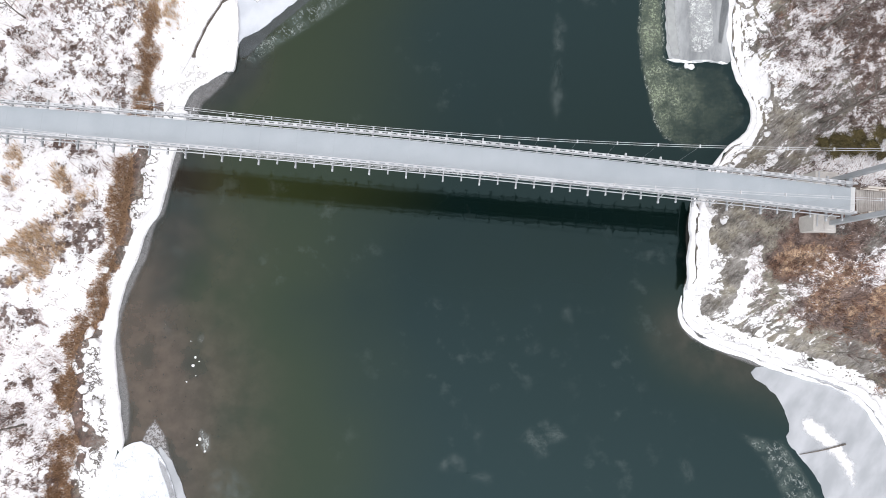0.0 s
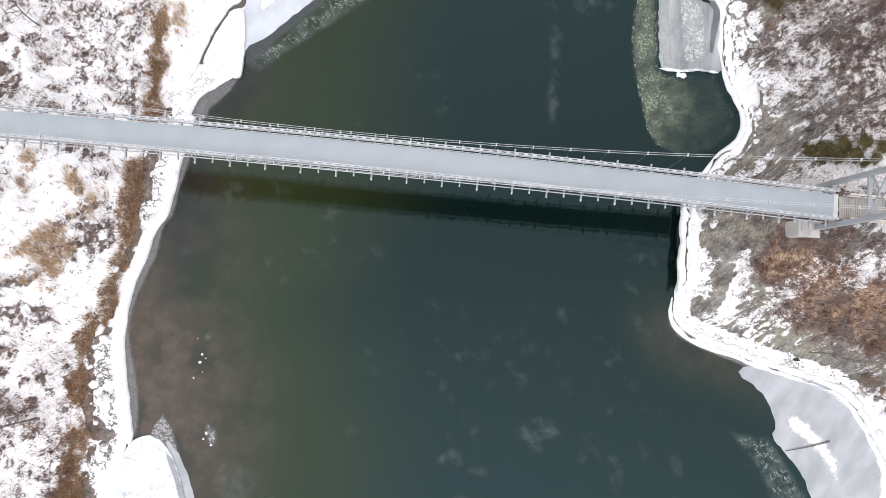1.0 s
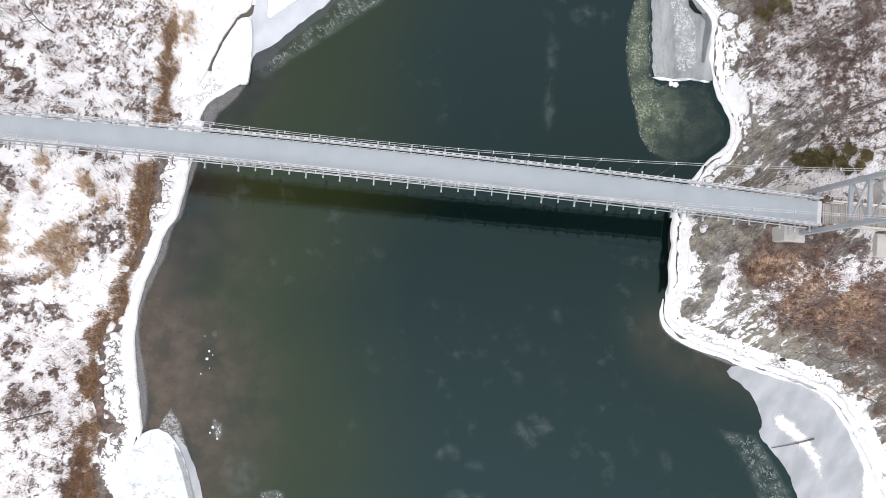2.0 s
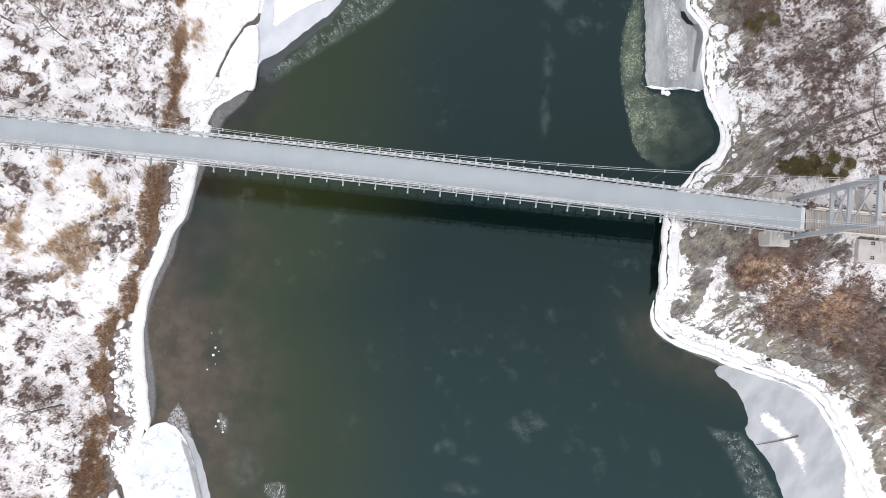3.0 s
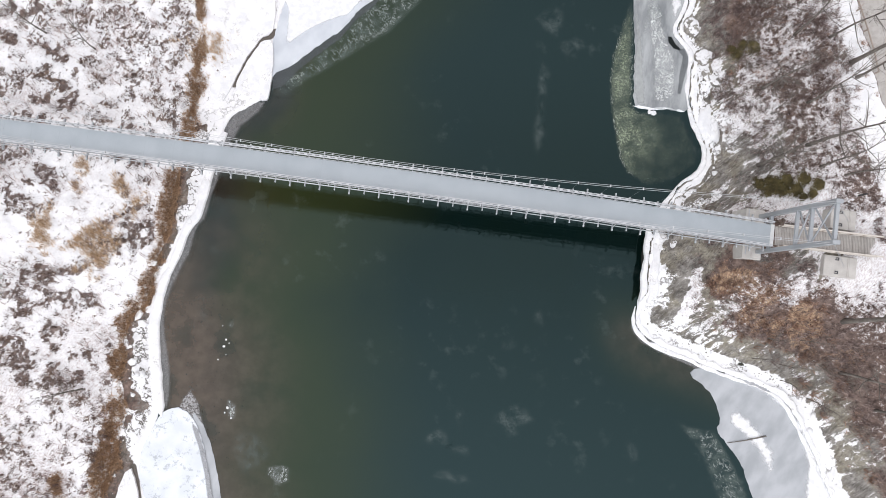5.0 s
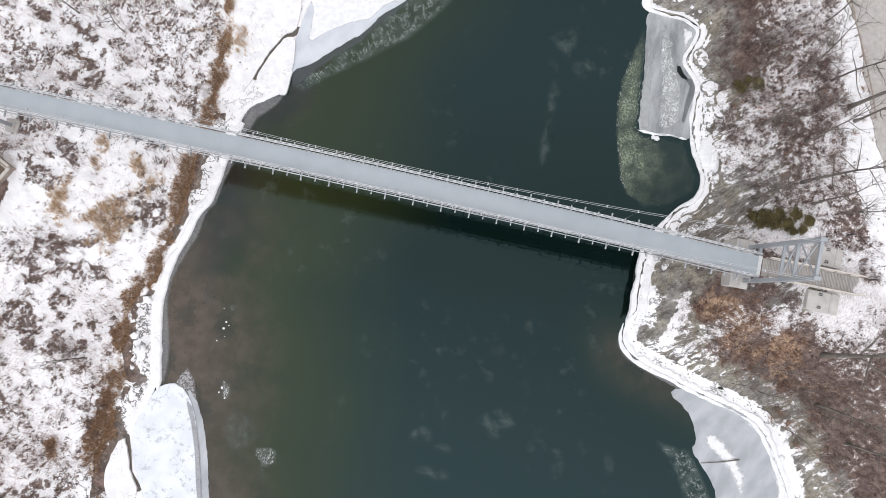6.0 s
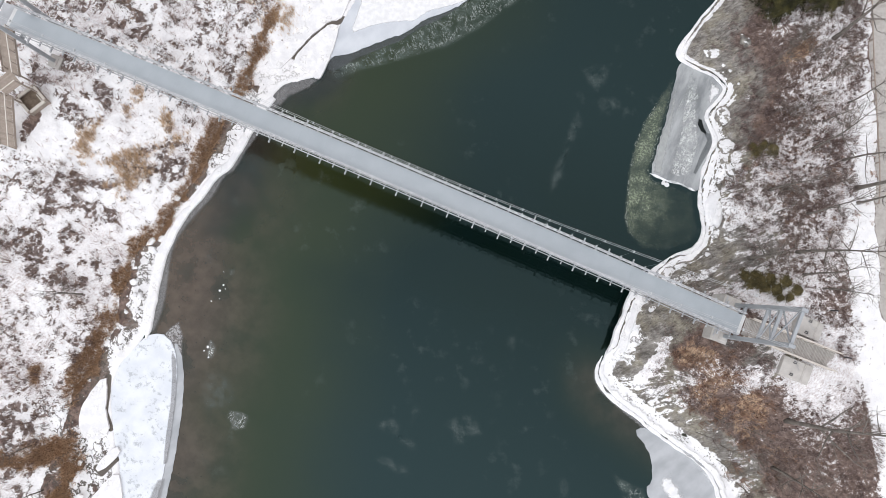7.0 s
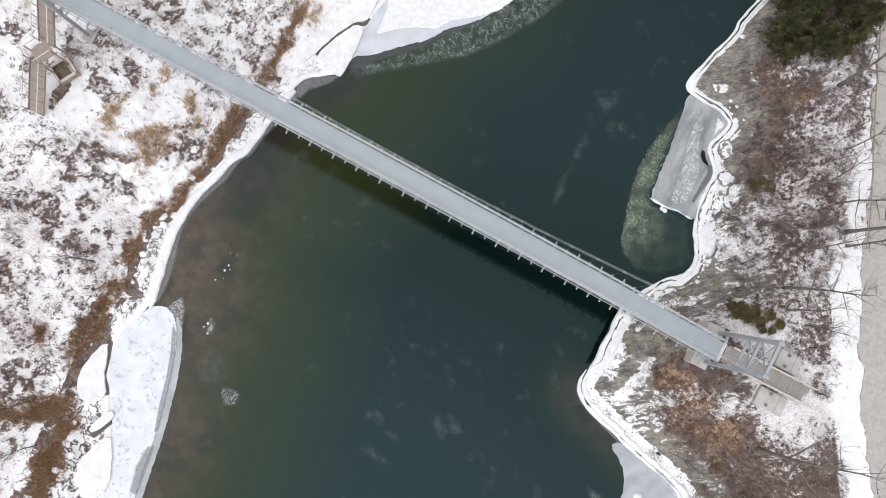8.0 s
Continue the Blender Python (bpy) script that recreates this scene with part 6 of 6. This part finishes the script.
def conifer(seed, tall, reach, mat=NEEDLES, label="dark olive-green conifer with drooping needled boughs", thick=1.0):
    """A spruce: whorls of drooping boughs, each covered with many short sprays of needles."""
    r, g = random.Random(seed), np.random.default_rng(seed)
    t = thing("conifer", Matrix(), label, "tree", "conifers on the bank")
    part("trunk", Geo().tube([(0, 0, -0.3), (0.03, 0, tall * 0.5), (0, 0.02, tall)], [0.02 * tall, 0.012 * tall, 0.01], 8), BARK, t, smooth=True)
    tri = []
    z = 0.12 * tall
    while z < tall * 0.985:
        out = reach * (1 - z / tall) ** 0.8 + 0.15
        for b in range(r.randint(6, 8)):
            a, ln = r.uniform(0, 2 * math.pi), out * r.uniform(0.6, 1.12)
            n = int((26 + 60 * ln) * thick)
            u = g.uniform(0.12, 1.0, n)
            droop = -0.22 * ln * u ** 2 + 0.1 * u
            side = g.normal(0, 0.16 * ln * (1.1 - u) + 0.07, n)
            cx, cy = np.cos(a) * ln * u - np.sin(a) * side, np.sin(a) * ln * u + np.cos(a) * side
            cz = z + droop + g.normal(0, 0.05, n)
            yaw = a + g.normal(0, 0.8, n)
            l, w = g.uniform(0.10, 0.26, n), g.uniform(0.025, 0.05, n)
            p0 = np.stack([cx - np.sin(yaw) * w, cy + np.cos(yaw) * w, cz], 1)
            p1 = np.stack([cx + np.sin(yaw) * w, cy - np.cos(yaw) * w, cz + g.normal(0, 0.03, n)], 1)
            p2 = np.stack([cx + np.cos(yaw) * l, cy + np.sin(yaw) * l, cz + g.normal(-0.02, 0.06, n)], 1)
            tri.append(np.stack([p0, p1, p2], 1))
        z += tall * r.uniform(0.035, 0.055)
    tri = np.concatenate(tri)
    me = array_mesh("crown", tri.reshape(-1, 3), np.arange(len(tri) * 3).reshape(-1, 3), mat)
    part("crown", me, None, t)
    return t


pines = [conifer(61, 9.0, 2.9), conifer(62, 7.0, 2.6)]
place(pines, [(31.5, 50.9, 1.0), (34.7, 50.3, 1.05), (38.1, 53.1, 1.1), (33.1, 54.5, 1.2), (36.1, 57.0, 1.2), (30.9, 58.0, 1.1), (34.1, 61.0, 1.2), (33.1, 48.5, 0.8), (36.7, 49.1, 0.85)], rt)
low_pine = conifer(63, 0.9, 1.45, NEEDLES_DRY, "low spreading brownish-green juniper", 0.24)
place([low_pine], [(40.3, 14.6, 0.9), (41.9, 13.8, 0.9), (38.9, 14.8, 0.7), (43.3, 14.2, 0.7), (42.4, 15.0, 0.8), (41.2, 15.0, 0.8), (40.9, 13.9, 0.9), (39.6, 13.9, 0.7), (43.0, 13.2, 0.6), (39.9, 15.2, 0.6), (42.2, 12.9, 0.5),
                   (36.6, 30.8, 0.7), (37.8, 31.2, 0.8), (37.0, 31.8, 0.6), (36.0, 31.6, 0.5)], rt)


def shrub(seed, tall, mat, label):
    """A many-stemmed leafless bush."""
    r = random.Random(seed)
    t = thing("shrub", Matrix(), label, "shrub", "leafless shrubs on the banks")
    twig = Geo()
    for k in range(11):
        stem = Geo()
        a, lean = r.uniform(0, 2 * math.pi), r.uniform(0.25, 1.1)
        grow(stem, twig, (r.uniform(-0.2, 0.2), r.uniform(-0.2, 0.2), -0.1), Vector((math.cos(a) * lean, math.sin(a) * lean, 1)).normalized(), tall * r.uniform(0.6, 1.0), 0.028, 2, r)
        part("stem", stem, mat, t)
    tagged(part("twig_mass", twig, mat, t), kind="stuff")
    return t


dark_bush = [shrub(71, 1.5, TWIG_PURPLE, "dark purple-brown leafless shrub in the snow"), shrub(72, 1.8, TWIG_BROWN, "brown leafless shrub in the snow")]
place(dark_bush, [(-51.4, -10.4, 1.2), (-53.2, -9.6, 1.0), (-41.0, -12.2, 1.1), (-42.6, -11.0, 0.9), (-49.4, -0.2, 0.9), (-46.8, 1.9, 0.8), (-36.8, -21.5, 0.8), (39.0, -4.6, 1.1), (41.5, -6.2, 1.2), (45.0, -6.0, 1.1), (47.8, -4.8, 1.0), (37.5, -3.0, 0.9), (36.4, 38.5, 1.0), (40.5, 37.0, 1.0), (34.5, 31.0, 0.9), (42.0, 43.5, 0.9), (43.4, 33.0, 1.0), (-39.4, -13.8, 1.2), (-46.3, 0.5, 0.9), (-45.4, 1.2, 0.7), (-50.5, -9.5, 1.1), (-48.6, -11.2, 1.0), (-36.5, -18.0, 1.0), (-38.3, -20.4, 0.9), (-35.2, 13.8, 0.8), (-40.5, 24.0, 1.0), (-44.5, 20.0, 1.0),
                  (-38.4, 19.0, 0.8), (-41.5, -23.5, 0.9), (-52.5, -14, 1.0), (33.8, 11.2, 0.8), (36.0, 21.5, 0.9), (38.5, 29.5, 1.0), (35.5, 34.0, 1.0), (41.5, 27.0, 1.0), (45.0, 22.0, 0.9), (38.0, 41.0, 1.0)], rt)
slope_spots = scatter(700, 31, 47, 19, 50, lambda x, y, z, dl, dr, shelf, road, wet: 0.11 * step(dr, 4, 7) * step(-road, snow_strip(y) + 0.5, snow_strip(y) + 3), 77)
grey_bush = [shrub(75, 1.9, BRANCH, "grey-brown leafless thicket shrub on the wooded slope"), shrub(76, 1.6, TWIG_PURPLE, "dark leafless thicket shrub on the wooded slope")]
place(grey_bush, [(a, b, rt.uniform(0.8, 1.5)) for a, b in zip(slope_spots[0], slope_spots[1])] + [(44.8, -8.2, 1.2), (46.8, -6.4, 1.3), (47.5, -11.5, 1.3), (49.5, -8.0, 1.2), (48.6, -10.4, 1.0), (50.5, -13.5, 1.3)], rt)
red_bush = [shrub(73, 1.7, TWIG_RUST, "rust-brown leafless shrub on the slope"), shrub(74, 1.4, TWIG_RUST, "rust-brown leafless shrub on the slope")]
place(red_bush, [(38.6, 2.4, 1.0), (37.0, 1.6, 0.9), (41.2, 1.0, 1.0), (42.4, -1.8, 1.0), (40.0, -0.8, 1.0), (44.0, -5.5, 1.1), (35.4, 2.2, 0.8), (46.0, -3.2, 0.9), (43.5, 2.4, 0.7), (45.2, -8.4, 1.1), (46.4, -10.0, 1.2), (47.6, -12.2, 1.1), (44.6, -9.6, 0.9)], rt)

# ---- the roadside fence ----
fence = thing("roadside_fence", Matrix(), "low weathered timber rail fence along the road edge", "fence")
f_at = lambda y: Vector((np.interp(y, [15.2, 23, 30.1, 43.8, 56.6], [53.1, 50.2, 48.7, 44.3, 40.5]) - 0.1, y, 7.5))
ys = [27 + 2.4 * k for k in range(13)]
for a in ys:
    part("post", Geo().box(f_at(a) + Vector((0, 0, 0.3)), (0.14, 0.14, 0.9), None, 0.015), TIMBER, fence)
for a, b in zip(ys[:-1], ys[1:]):
    part("rail", Geo().beam(f_at(a) + Vector((0, 0, 0.66)), f_at(b) + Vector((0, 0, 0.66)), 0.1, 0.14, 0.01), TIMBER, fence)
for x, y, turn in ((47.2, 13.0, -20), (50.0, 8.2, -16)):
    z = height(x, y)
    p = thing("marker_post", pose(x, y, z, 0, 0, turn), "short dark post beside the ramp's foot", "post", "posts beside the path")
    part("stake", Geo().box((0, 0, 0.6), (0.14, 0.14, 1.5), None, 0.015), DARK_STEEL, p)
